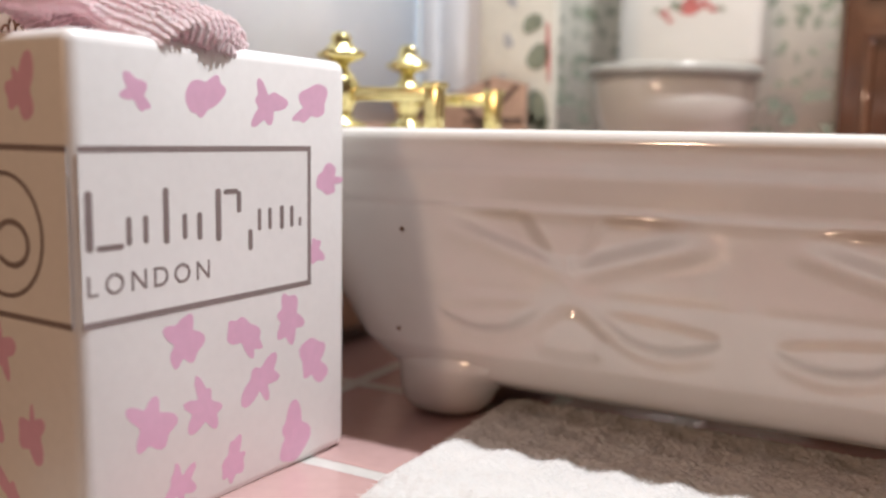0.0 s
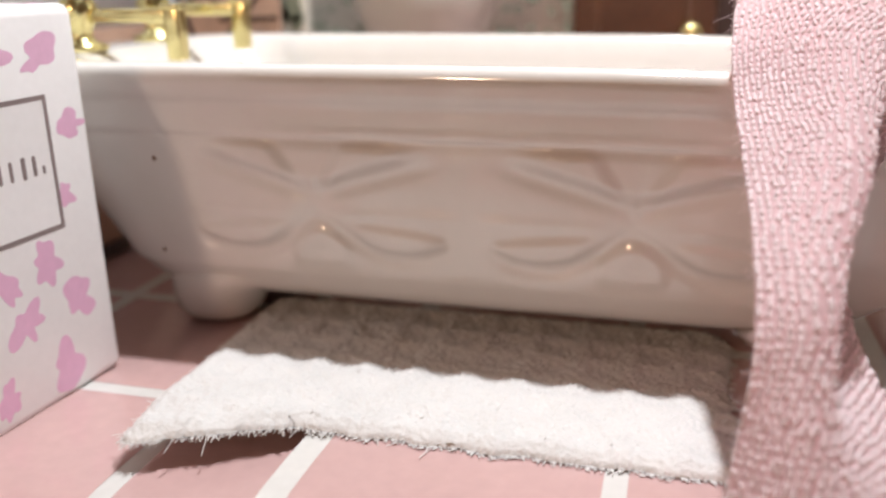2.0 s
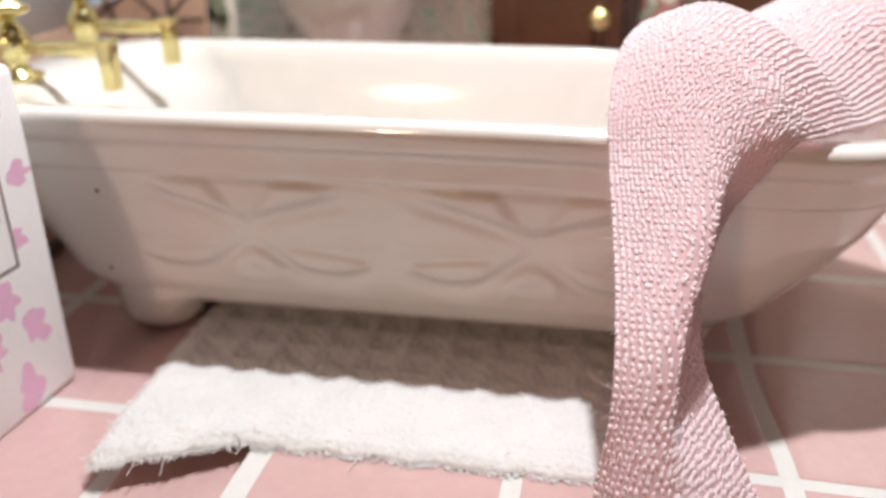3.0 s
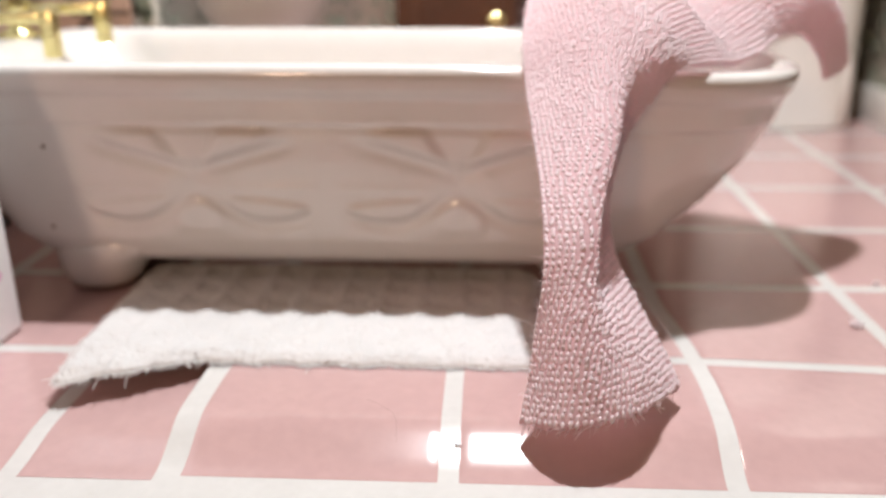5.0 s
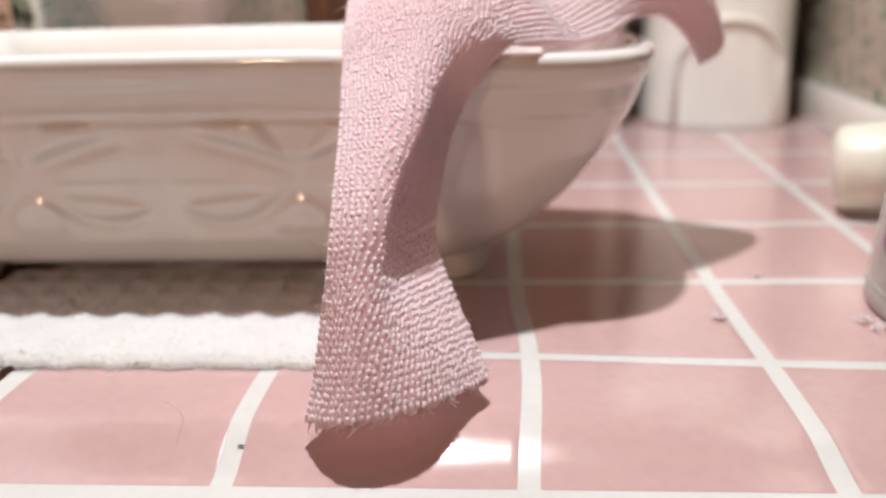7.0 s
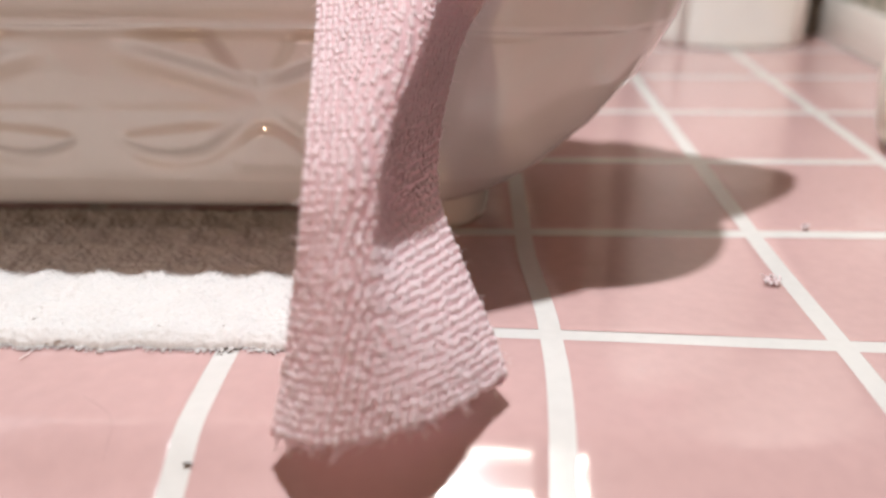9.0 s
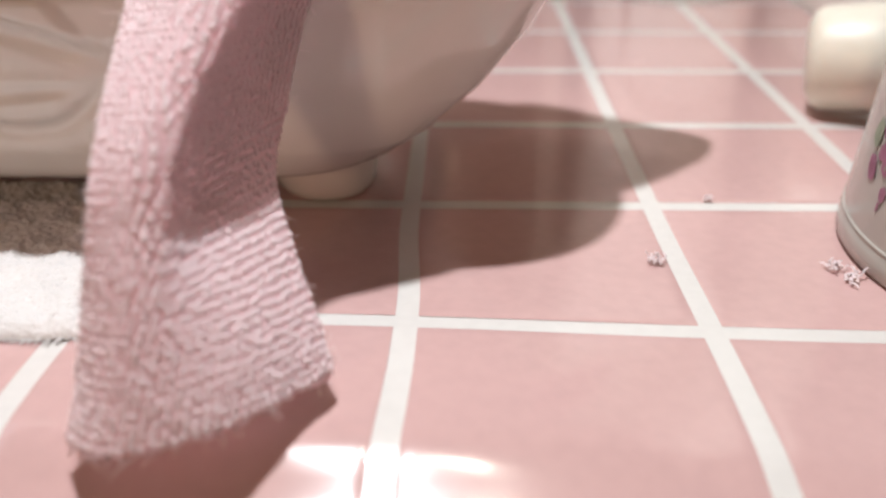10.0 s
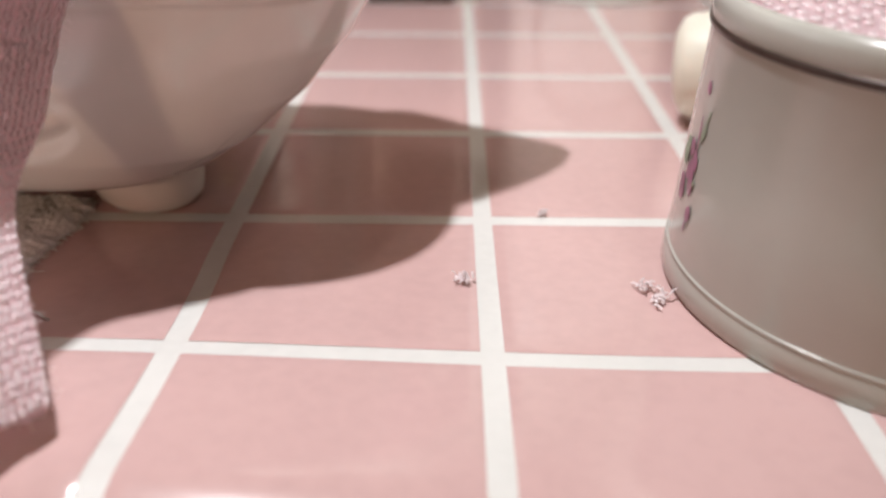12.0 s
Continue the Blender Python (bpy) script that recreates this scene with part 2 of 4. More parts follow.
def tile_mesh(x0, x1, y0, y1, z, name="tile"):
    nx, ny = 20, 20
    bm = bmesh.new()
    def place(u, v):
        x, y = x0 + (x1 - x0) * u, y0 + (y1 - y0) * v
        edge = 0.02 if 0 < u < 1 and 0 < v < 1 else -0.03
        drift = 0.9 * smooth_step(22, 2, y) * smooth_step(-26, -4, y) * smooth_step(-14, -1, x) * smooth_step(22, 6, x) if z == 0 else 0
        return (x + drift, y, z + edge + (lift(x, y) if z == 0 else 0.35 * swell(x, y)))
    cuts = [0, 0.012] + [k / nx for k in range(1, nx)] + [0.988, 1]
    g = [[bm.verts.new(place(u, v)) for u in cuts] for v in cuts]
    for j in range(len(cuts) - 1):
        for i in range(len(cuts) - 1):
            bm.faces.new((g[j][i], g[j][i + 1], g[j + 1][i + 1], g[j + 1][i]))
    return bm


for i in range(-2, 4):
    for j in range(-1, 7):
        x0, x1 = i * PITCH + JOINT / 2, (i + 1) * PITCH - JOINT / 2
        y0, y1 = j * PITCH + JOINT / 2, (j + 1) * PITCH - JOINT / 2
        if j == -1:
            y0 = -21.6
        if i == -2:
            x0 = -49.6
        part("tile", tile_mesh(x0, x1, y0, y1, 0), TILE, floor)
for i in range(-5, 1):
    for j in range(-1, 7):
        x1, x0 = -65.6 + i * PITCH + PITCH - JOINT / 2, -65.6 + i * PITCH + JOINT / 2
        y0, y1 = 2.3 + j * PITCH + JOINT / 2, 2.3 + (j + 1) * PITCH - JOINT / 2
        y0 = max(y0, -22.0)
        x1 = min(x1, -50.5)
        part("tile", tile_mesh(x0, x1, y0, y1, -0.3), TILE, floor_b)

# the torn front edge of the sheets, and the shelf under them
def torn(u, v):
    x = -215 + 355 * u
    y = -26.75 - 0.25 * v + 0.12 * noise.noise((x * 0.3, 0, v))
    return (x, y, -(0.14 if x > -52 else 0.42) * (1 - v) - 1.12 * v + 0.10 * noise.noise((x * 0.8, 3, v)) + (0.55 * math.exp(-(((x + 7.5) % 15.0 - 7.5) / 0.55) ** 2)) * math.sin(math.pi * v))
bm = sheet(900, 5, torn)
solo("trim", bm, TORN_PAPER, (-40, -26.5, -0.7), "cream torn paper edge along the front of the tile sheets", "trim", kind="structure")
bm = box(-230, 160, -26.6, 190, -16, -1.15, 0.25)
solo("shelf", bm, SHELF_WOOD, (0, 80, -16), "dark glossy wooden shelf under the pink tile floor", "shelf", kind="structure")
# ---- bathtub ----
TUB_Y = 34.0
# height: left end, right end, half width, left corner, right rounding
OUTER = [(3.3, -78, -10, 7.5, 8, 10), (3.8, -81.5, -6.5, 11, 10, 13), (4.8, -84.5, -3.2, 13.2, 11, 15), (6.0, -86.8, -0.6, 14.6, 12, 16), (8.6, -90, 3.2, 15.9, 13, 17), (13, -92.6, 8.0, 16.8, 13, 19), (18.7, -95.2, 12.4, 18.1, 13, 20),
         (24.2, -96.8, 15.2, 19.4, 13, 21), (24.8, -97.0, 15.4, 20.0, 13, 21), (27.8, -97.6, 16.2, 20.8, 13, 21), (28.9, -98.2, 16.9, 21.7, 13, 22), (30.6, -98.6, 17.4, 22.3, 13, 22), (31.5, -98.3, 17.2, 22.0, 13, 22), (31.9, -97.2, 16.2, 21.0, 13, 21)]
INNER = [(31.8, -90, 14.4, 19.2, 9, 19), (30.8, -88, 13.6, 18.4, 9, 18), (25, -83, 10, 16.5, 9, 17), (15.5, -78, 3, 14.5, 9, 15), (9, -75, -6, 11.5, 8, 15), (7.6, -70, -14, 8, 6, 10)]


def tub_level(levels, z):
    for a, b in zip(levels, levels[1:]):
        if (a[0] - z) * (b[0] - z) <= 0:
            f = (z - a[0]) / (b[0] - a[0] or 1)
            return [p + (q - p) * f for p, q in zip(a[1:], b[1:])]
    return levels[-1][1:]


def tub_outline(spec, count):
    """Points of the plan, starting at the middle of the right end, front side first, in fixed shares."""
    xl, xr, hw, rl, rr = spec
    half = []
    na, nb, nc, nd = int(count * 0.10), int(count * 0.30), int(count * 0.06), int(count * 0.04)
    for k in range(na):
        t = math.pi / 2 * k / na
        half.append((xr - rr + rr * math.cos(t) ** (2 / 2.7), -hw * math.sin(t) ** (2 / 2.7)))
    for k in range(nb):
        half.append((xr - rr + (xl + rl - xr + rr) * k / nb, -hw))
    for k in range(nc):
        t = math.pi / 2 * k / nc
        half.append((xl + rl - rl * math.sin(t), -hw + rl * (1 - math.cos(t))))
    for k in range(nd + 1):
        half.append((xl, (-hw + rl) * (1 - k / nd)))
    return half + [(x, -y) for x, y in half[-2:0:-1]]


def bow(u, v):
    """The relief of one moulded bow, u across and v up from its knot."""
    a = abs(u)
    if a > 17 or not -12 < v < 9.5:
        return 0.0
    ridge = lambda d, w: math.exp(-(d / w) ** 2)
    # the ridge of the two upper wings, the hollows above them, and the tongue that stands between the hollows
    v_top = 0.9 + 0.36 * a - 0.004 * a * a
    h = 0.40 * ridge(v - v_top, 1.1) * smooth_step(15, 10, a)
    h -= 1.0 * smooth_step(v_top + 0.2, v_top + 2.2, v) * smooth_step(9.0, 6.2, v) * smooth_step(13, 7.5, a)
    tongue = 0.4 + 0.60 * max(0.0, v - 1.2)
    h += 0.78 * smooth_step(1.0, 3.0, v) * smooth_step(9.0, 6.2, v) * smooth_step(tongue + 1.2, tongue - 0.8, a)
    # one ridge that arches over the middle and runs on under the two lower loops, and their hollow eyes above it
    v_low = -1.7 - 4.5 * (1 - math.exp(-(a / 4.4) ** 2)) + 0.05 * max(0.0, a - 9) ** 2
    h += 0.42 * ridge(v - v_low, 1.0) * smooth_step(15.5, 12.5, a)
    lid = -2.0 - 0.11 * max(0.0, a - 4) - 0.012 * max(0.0, a - 9) ** 2
    h -= 0.52 * smooth_step(v_low + 0.4, v_low + 1.5, v) * smooth_step(lid + 0.5, lid - 0.7, v) * smooth_step(3.0, 6.0, a) * smooth_step(15.0, 13.2, a)
    # the ribbon through the knot, and the small hollow with a bead under the arch
    h -= 0.20 * ridge(v + 0.9, 0.6) * smooth_step(2, 5, a)
    h += 0.30 * ridge(math.hypot(u * 0.55, v + 0.3), 1.3)
    h -= 0.36 * smooth_step(v_low - 0.5, v_low - 1.7, v) * smooth_step(-7.8, -6.2, v) * smooth_step(4.0, 2.4, a)
    h += 0.24 * ridge(math.hypot(u * 0.8, v + 5.4), 0.9)
    return 0.8 * h * smooth_step(16.5, 14, a)


BOWS = (-58.9, -25.8, 7.3)


def tub_sag(x, z):
    """The rim drops a little towards the rounded end."""
    return z - 1.2 * smooth_step(-30, 18, x) * smooth_step(10, 30, z)


def tub_shell():
    bm = bmesh.new()
    count = 1000
    heights = [3.3, 3.5, 3.8, 4.2, 4.8, 5.3, 6.0] + [6.8 + 0.30 * k for k in range(59)] + [24.5, 24.8, 25.4, 26.3, 27.3, 27.8, 28.3, 28.9, 29.4, 30, 30.6, 31.1, 31.5, 31.75, 31.9]
    rings = []
    for z in heights:
        ring = []
        for x, y in tub_outline(tub_level(OUTER, z), count):
            if abs(y) > 12 and 5 < z < 25.5 and -93 < x < 5:
                d = sum(bow(x - b, z - 17.0) for b in BOWS[:2]) * smooth_step(5.5, 8, z) * smooth_step(24.7, 23.2, z)
                d -= 0.40 * smooth_step(26.2, 22.8, z) * smooth_step(-88, -83, x) * smooth_step(3, -2, x)
                y += math.copysign(d, y)
            ring.append(bm.verts.new((x, y + TUB_Y, tub_sag(x, z))))
        rings.append(ring)
    for z in [31.8, 31.5, 30.8, 29, 27, 25, 22, 20, 16, 12.5, 10.5, 9, 8, 7.6]:
        rings.append([bm.verts.new((x, y + TUB_Y, tub_sag(x, z))) for x, y in tub_outline(tub_level(INNER, z), count)])
    n = len(rings[0])
    for a, b in zip(rings, rings[1:]):
        for k in range(n):
            bm.faces.new((a[k], a[(k + 1) % n], b[(k + 1) % n], b[k]))
    bm.faces.new(rings[0]), bm.faces.new(rings[-1])
    return bm


bathtub = thing("bathtub", (-42, 34, 0), "miniature white porcelain bathtub with moulded bows along its side", "bathtub")
part("shell", tub_shell(), PORCELAIN, bathtub)


def tub_foot(x, y, way):
    """A stub that widens into the tub's underside; way: the end towards which it flares along the tub."""
    bm, rings = bmesh.new(), []
    for z, dx, rx, ry in ((0.03, 0, 2.6, 2.0), (0.12, 0, 3.6, 3.0), (0.7, 0, 4.7, 4.0), (1.8, 0.1, 5.5, 4.8), (3.2, 0.4, 6.0, 5.3), (4.6, 1.2, 6.9, 5.7), (5.8, 2.3, 8.3, 6.0), (6.8, 3.2, 9.6, 6.1), (9.0, 3.2, 7.0, 4.6)):
        rings.append([bm.verts.new((x + way * dx + rx * math.cos(2 * math.pi * k / 40), y + ry * math.sin(2 * math.pi * k / 40), z)) for k in range(40)])
    for a, b in zip(rings, rings[1:]):
        for k in range(40):
            bm.faces.new((a[k], a[(k + 1) % 40], b[(k + 1) % 40], b[k]))
    bm.faces.new(rings[0]), bm.faces.new(rings[-1])
    return bm


for x, y, way in ((-75.9, 24.0, 1), (-9.4, 28.9, -1), (-76.5, 42.5, 1), (-10.5, 39.5, -1)):
    part("foot", tub_foot(x, y, way), PORCELAIN, bathtub)
for x, z in ((-78.6, 10.3), (-76.9, 21.5)):
    spec = min((q for q in tub_outline(tub_level(OUTER, z), 600) if q[1] < 0), key=lambda q: abs(q[0] - x))
    part("speck", ball((x, TUB_Y + spec[1] - 0.28, z), (0.30, 0.35, 0.30)), SPECK, bathtub, "small brown firing speck")


# ---- taps on the rim of the bathtub ----
def bath_tap(y):
    tap = thing("bath_tap", (-92, y, 31.8), "polished brass pillar tap with a cross head on the tub's rim", "tap", "bath taps")
    x = -92
    body = lathe([(0.1, 31.80), (3.0, 31.85), (3.1, 32.40), (1.7, 32.90), (1.3, 33.60), (1.6, 34.40), (2.2, 35.60), (2.3, 36.80), (1.7, 38.00), (1.0, 38.80), (0.9, 39.60), (0.1, 39.70)], (x, y, 0), 24)
    part("body", body, BRASS, tap)
    head = lathe([(0.1, 39.40), (1.0, 39.50), (2.5, 40.20), (2.9, 40.70), (2.0, 41.20), (1.2, 42.00), (1.3, 42.60), (0.8, 43.20), (0.1, 43.30)], (x, y, 0), 24)
    for v in head.verts:
        a = math.atan2(v.co.y - y, v.co.x - x)
        if 39.9 < v.co.z < 41.2:
            k = 1 + 0.22 * math.cos(4 * a)
            v.co.x, v.co.y = x + (v.co.x - x) * k, y + (v.co.y - y) * k
    part("head", head, BRASS, tap)
    arm = box(x + 1.2, x + 13.6, y - 0.85, y + 0.85, 35.10, 36.70, 0.3)
    part("arm", arm, BRASS, tap)
    spout = box(x + 11.9, x + 13.9, y - 1.0, y + 1.0, 30.80, 37.00, 0.35)
    box(x + 11.7, x + 14.1, y - 1.2, y + 1.2, 36.50, 37.20, 0.2, spout)
    part("spout", spout, BRASS, tap)
    return tap


for y in (25.5, 41.40):
    bath_tap(y)

# ---- gift box ----
BOX_TURN = Matrix.Rotation(math.atan2(1.9, 29.5), 4, "Z").inverted()
BX, BY, BW, BH = -81.0, -22.0, 30.0, 38.0


def box_side(a, z, h):
    """A place on the long printed side, a along it from the front corner."""
    p = BOX_TURN @ Vector((h, a, 0))
    return (BX + p.x, BY + p.y, z)


def box_front(a, z, h):
    """A place on the front side, a to the left from the same corner."""
    p = BOX_TURN @ Vector((-a, -h, 0))
    return (BX + p.x, BY + p.y, z)


def box_top(a, b, h):
    p = BOX_TURN @ Vector((-b, a, 0))
    return (BX + p.x, BY + p.y, BH + h)


gift_box = thing("gift_box", (-96, -7, 0), "small white card gift box with pink blotches and framed label", "box")
bm = box(-BW, 0, 0, BW, 0.02, BH, 1.1, seg=4)
for v in bm.verts:
    v.co = BOX_TURN @ v.co + Vector((BX, BY, 0))
part("carton", bm, CARTON, gift_box)
FRAME_LOW, FRAME_TOP, FRAME_END = 17.2, 30.0, 24.6
rnd = random.Random(4)


def blotch(place, a, z, size, turn):
    """An uneven printed blotch with rounded lobes."""
    return prism(lobed(a, z, size, rnd.choice((5, 6, 7)), turn, rnd, 0.30), place, 0.012)


spots = []
for row, z in enumerate((3.4, 9.2, 14.4, 20.4, 26.6, 33.8)):
    for k in range(5):
        a = 2.6 + 6.3 * k + (3.1 if row % 2 else 0) + rnd.uniform(-0.7, 0.7)
        dz = rnd.uniform(-0.5, 0.5)
        if 2.4 < a < BW - 2.3 and not (FRAME_LOW < z < FRAME_TOP and a < FRAME_END):
            spots.append((box_side, a, z + dz))
        if not FRAME_LOW < z < FRAME_TOP and 2.4 < a < BW - 2.3:
            spots.append((box_front, a, z + dz))
for k in range(5):
    for j in range(5):
        spots.append((box_top, 3 + 6 * k, 3 + 5.8 * j + (2.5 if k % 2 else 0)) if j < 4 else (box_top, 3 + 6 * k, 26.5))
for place, a, z in spots:
    room = min(a, BW - a, BW if place is box_top else BH - z, z) - 0.4
    if place is box_side and FRAME_LOW < z < FRAME_TOP:
        room = 2.2
    part("printed_blotch", blotch(place, a, z, min(rnd.uniform(2.5, 2.9), room / 1.05), rnd.uniform(0, 6.28)), PINK_PRINT, gift_box, smooth=False)


def strip(place, a0, a1, z0, z1, h=0.035):
    return prism([(a0, z0), (a1, z0), (a1, z1), (a0, z1)], place, h)


part("label_panel", strip(box_side, 0.5, FRAME_END, FRAME_LOW, FRAME_TOP, 0.022), CARTON, gift_box, "plain white label field", smooth=False)
for z0, z1, a0, a1 in ((FRAME_TOP - 0.45, FRAME_TOP, 0.5, FRAME_END), (FRAME_LOW, FRAME_LOW + 0.45, 0.5, FRAME_END), (FRAME_LOW + 0.45, FRAME_TOP - 0.45, FRAME_END - 0.45, FRAME_END)):
    part("label_line", strip(box_side, a0, a1, z0, z1), FOIL, gift_box, "grey foil line", smooth=False)
part("label_panel", strip(box_front, 0.5, 29.5, FRAME_LOW, FRAME_TOP, 0.022), CARTON, gift_box, "plain white label field", smooth=False)
for z in (FRAME_LOW, FRAME_TOP - 0.45):
    part("label_line", strip(box_front, 0.5, 29.5, z, z + 0.45), FOIL, gift_box, "grey foil line", smooth=False)
# the maker's mark as plain shapes: upright bars and rings of the lettering's size
def mark_bar(a, w, z0, z1):
    rr = min(w, z1 - z0) * 0.45
    out = []
    for ca, cz, t0 in ((a + w / 2 - rr, z1 - rr, 0), (a - w / 2 + rr, z1 - rr, 90), (a - w / 2 + rr, z0 + rr, 180), (a + w / 2 - rr, z0 + rr, 270)):
        for k in range(4):
            t = radians(t0 + 30 * k)
            out.append((ca + rr * math.cos(t), cz + rr * math.sin(t)))
    return prism(out, box_side, 0.04)


def mark_ring(place, a, z, ra, rz, width, t0=0.0, t1=2 * math.pi, n=28):
    bm = bmesh.new()
    rows = []
    for k in range(n + 1):
        t = t0 + (t1 - t0) * k / n
        rows.append([bm.verts.new(place(a + (ra + d) * math.cos(t), z + (rz + d) * math.sin(t), 0.04)) for d in (-width / 2, width / 2)])
    for p, q in zip(rows, rows[1:]):
        bm.faces.new((p[0], p[1], q[1], q[0]))
    return bm


for a, w, z0, z1 in ((1.2, 0.6, 22.6, 26.9), (2.9, 2.3, 22.6, 23.0), (7.9, 0.55, 22.6, 26.9), (13.2, 0.6, 22.3, 26.6), (14.6, 1.6, 26.1, 26.5), (15.5, 0.5, 24.5, 26.3), (16.8, 0.5, 21.2, 23.0), (20.7, 0.5, 22.7, 24.8),
                     (4.5, 0.45, 22.8, 24.9), (6.0, 0.45, 22.8, 24.9), (9.7, 0.45, 22.8, 24.8), (11.2, 0.5, 22.6, 24.8), (17.9, 0.4, 22.8, 24.7), (19.2, 0.4, 22.8, 24.7), (22.0, 0.45, 22.8, 24.7), (23.1, 0.35, 22.8, 23.6)):
    part("mark", mark_bar(a, w, z0, z1), FOIL, gift_box, "grey foil mark", smooth=False)
# the small word under it
along = 0.75
for letter in "LONDON":
    curve = bpy.data.curves.new("letter", "FONT")
    curve.body, curve.size, curve.extrude = letter, 2.15, 0.02
    glyph = bpy.data.objects.new("letter", curve)
    scene.collection.objects.link(glyph)
    bpy.context.view_layer.update()
    shape = bpy.data.meshes.new_from_object(glyph.evaluated_get(bpy.context.evaluated_depsgraph_get()))
    bpy.data.objects.remove(glyph)
    bm = bmesh.new()
    bm.from_mesh(shape)
    bpy.data.meshes.remove(shape)
    wide = max(v.co.x for v in bm.verts)
    for v in bm.verts:
        v.co = Vector(box_side(along + v.co.x, 19.45 + v.co.y, 0.035 + v.co.z * 0.5))
    part("letter", bm, FOIL, gift_box, "grey printed letter " + letter, smooth=False)
    along += wide + 0.5
# the ring-shaped mark on the front
part("mark", mark_ring(box_front, 8.0, 23.4, 4.5, 4.5, 0.35, n=48), FOIL, gift_box, "grey foil ring mark", smooth=False)
part("mark", mark_ring(box_front, 7.2, 22.8, 2.0, 1.6, 0.45, 0.6, 5.6), FOIL, gift_box, "grey foil ring mark", smooth=False)
# ---- terry cloths ----
def band_surface(nodes, seed):
    """The middle face of a strip: nodes are (x, y, z, ax, ay, az, half width, curl) along it, with a the way across."""
    def at(u, v):
        x, y, z, ax, ay, az, hw, cu = spline(nodes, v)
        e = 0.002
        p1, p0 = spline(nodes, min(1, v + e)), spline(nodes, max(0, v - e))
        d = (Vector(p1[:3]) - Vector(p0[:3])).normalized()
        a = Vector((ax, ay, az))
        a = (a - a.dot(d) * d).normalized()
        n = a.cross(d).normalized()
        s = (u - 0.5) * 2
        bend = s * cu
        if abs(cu) > 1e-3:
            off = a * (hw * math.sin(bend) / cu) + n * (hw * (math.cos(bend) - 1) / abs(cu))
            nn = (n * math.cos(bend) + a * math.sin(bend) * (1 if cu > 0 else -1)).normalized()
        else:
            off, nn = a * hw * s, n
        wave = 0.35 * noise.noise((s * 1.5 + seed, v * 9, 0.3))
        return Vector((x, y, z)) + off + nn * wave, nn, d
    return at


def draped_surface(rows, seed):
    """The middle face of a hanging strip: rows of places across it, one row after another along it."""
    flat = [[c for p in row for c in p] for row in rows]

    def raw(u, v):
        q = spline(flat, v)
        return Vector(spline([tuple(q[k:k + 3]) for k in range(0, len(q), 3)], u))

    # equal steps along the cloth, and across it in each row
    def even(points):
        run = np.concatenate(([0], np.cumsum([(b - a).length for a, b in zip(points, points[1:])])))
        return run / run[-1]

    steps = np.linspace(0, 1, 161)
    along = even([raw(0.4, v) for v in steps])
    across = [even([raw(u, v) for u in np.linspace(0, 1, 25)]) for v in np.linspace(0, 1, 81)]

    def place(u, v):
        v = float(np.interp(v, along, steps))
        u = float(np.interp(u, across[round(v * 80)], np.linspace(0, 1, 25)))
        return raw(u, v) + Vector((0, -1, 0.5)) * 0.28 * noise.noise((u * 4 + seed, v * 12, 0.3))

    def at(u, v):
        e = 0.004
        d = (place(u, v + e) - place(u, v - e)).normalized()
        a = place(u + e, v) - place(u - e, v)
        return place(u, v), a.cross(d).normalized(), d
    return at


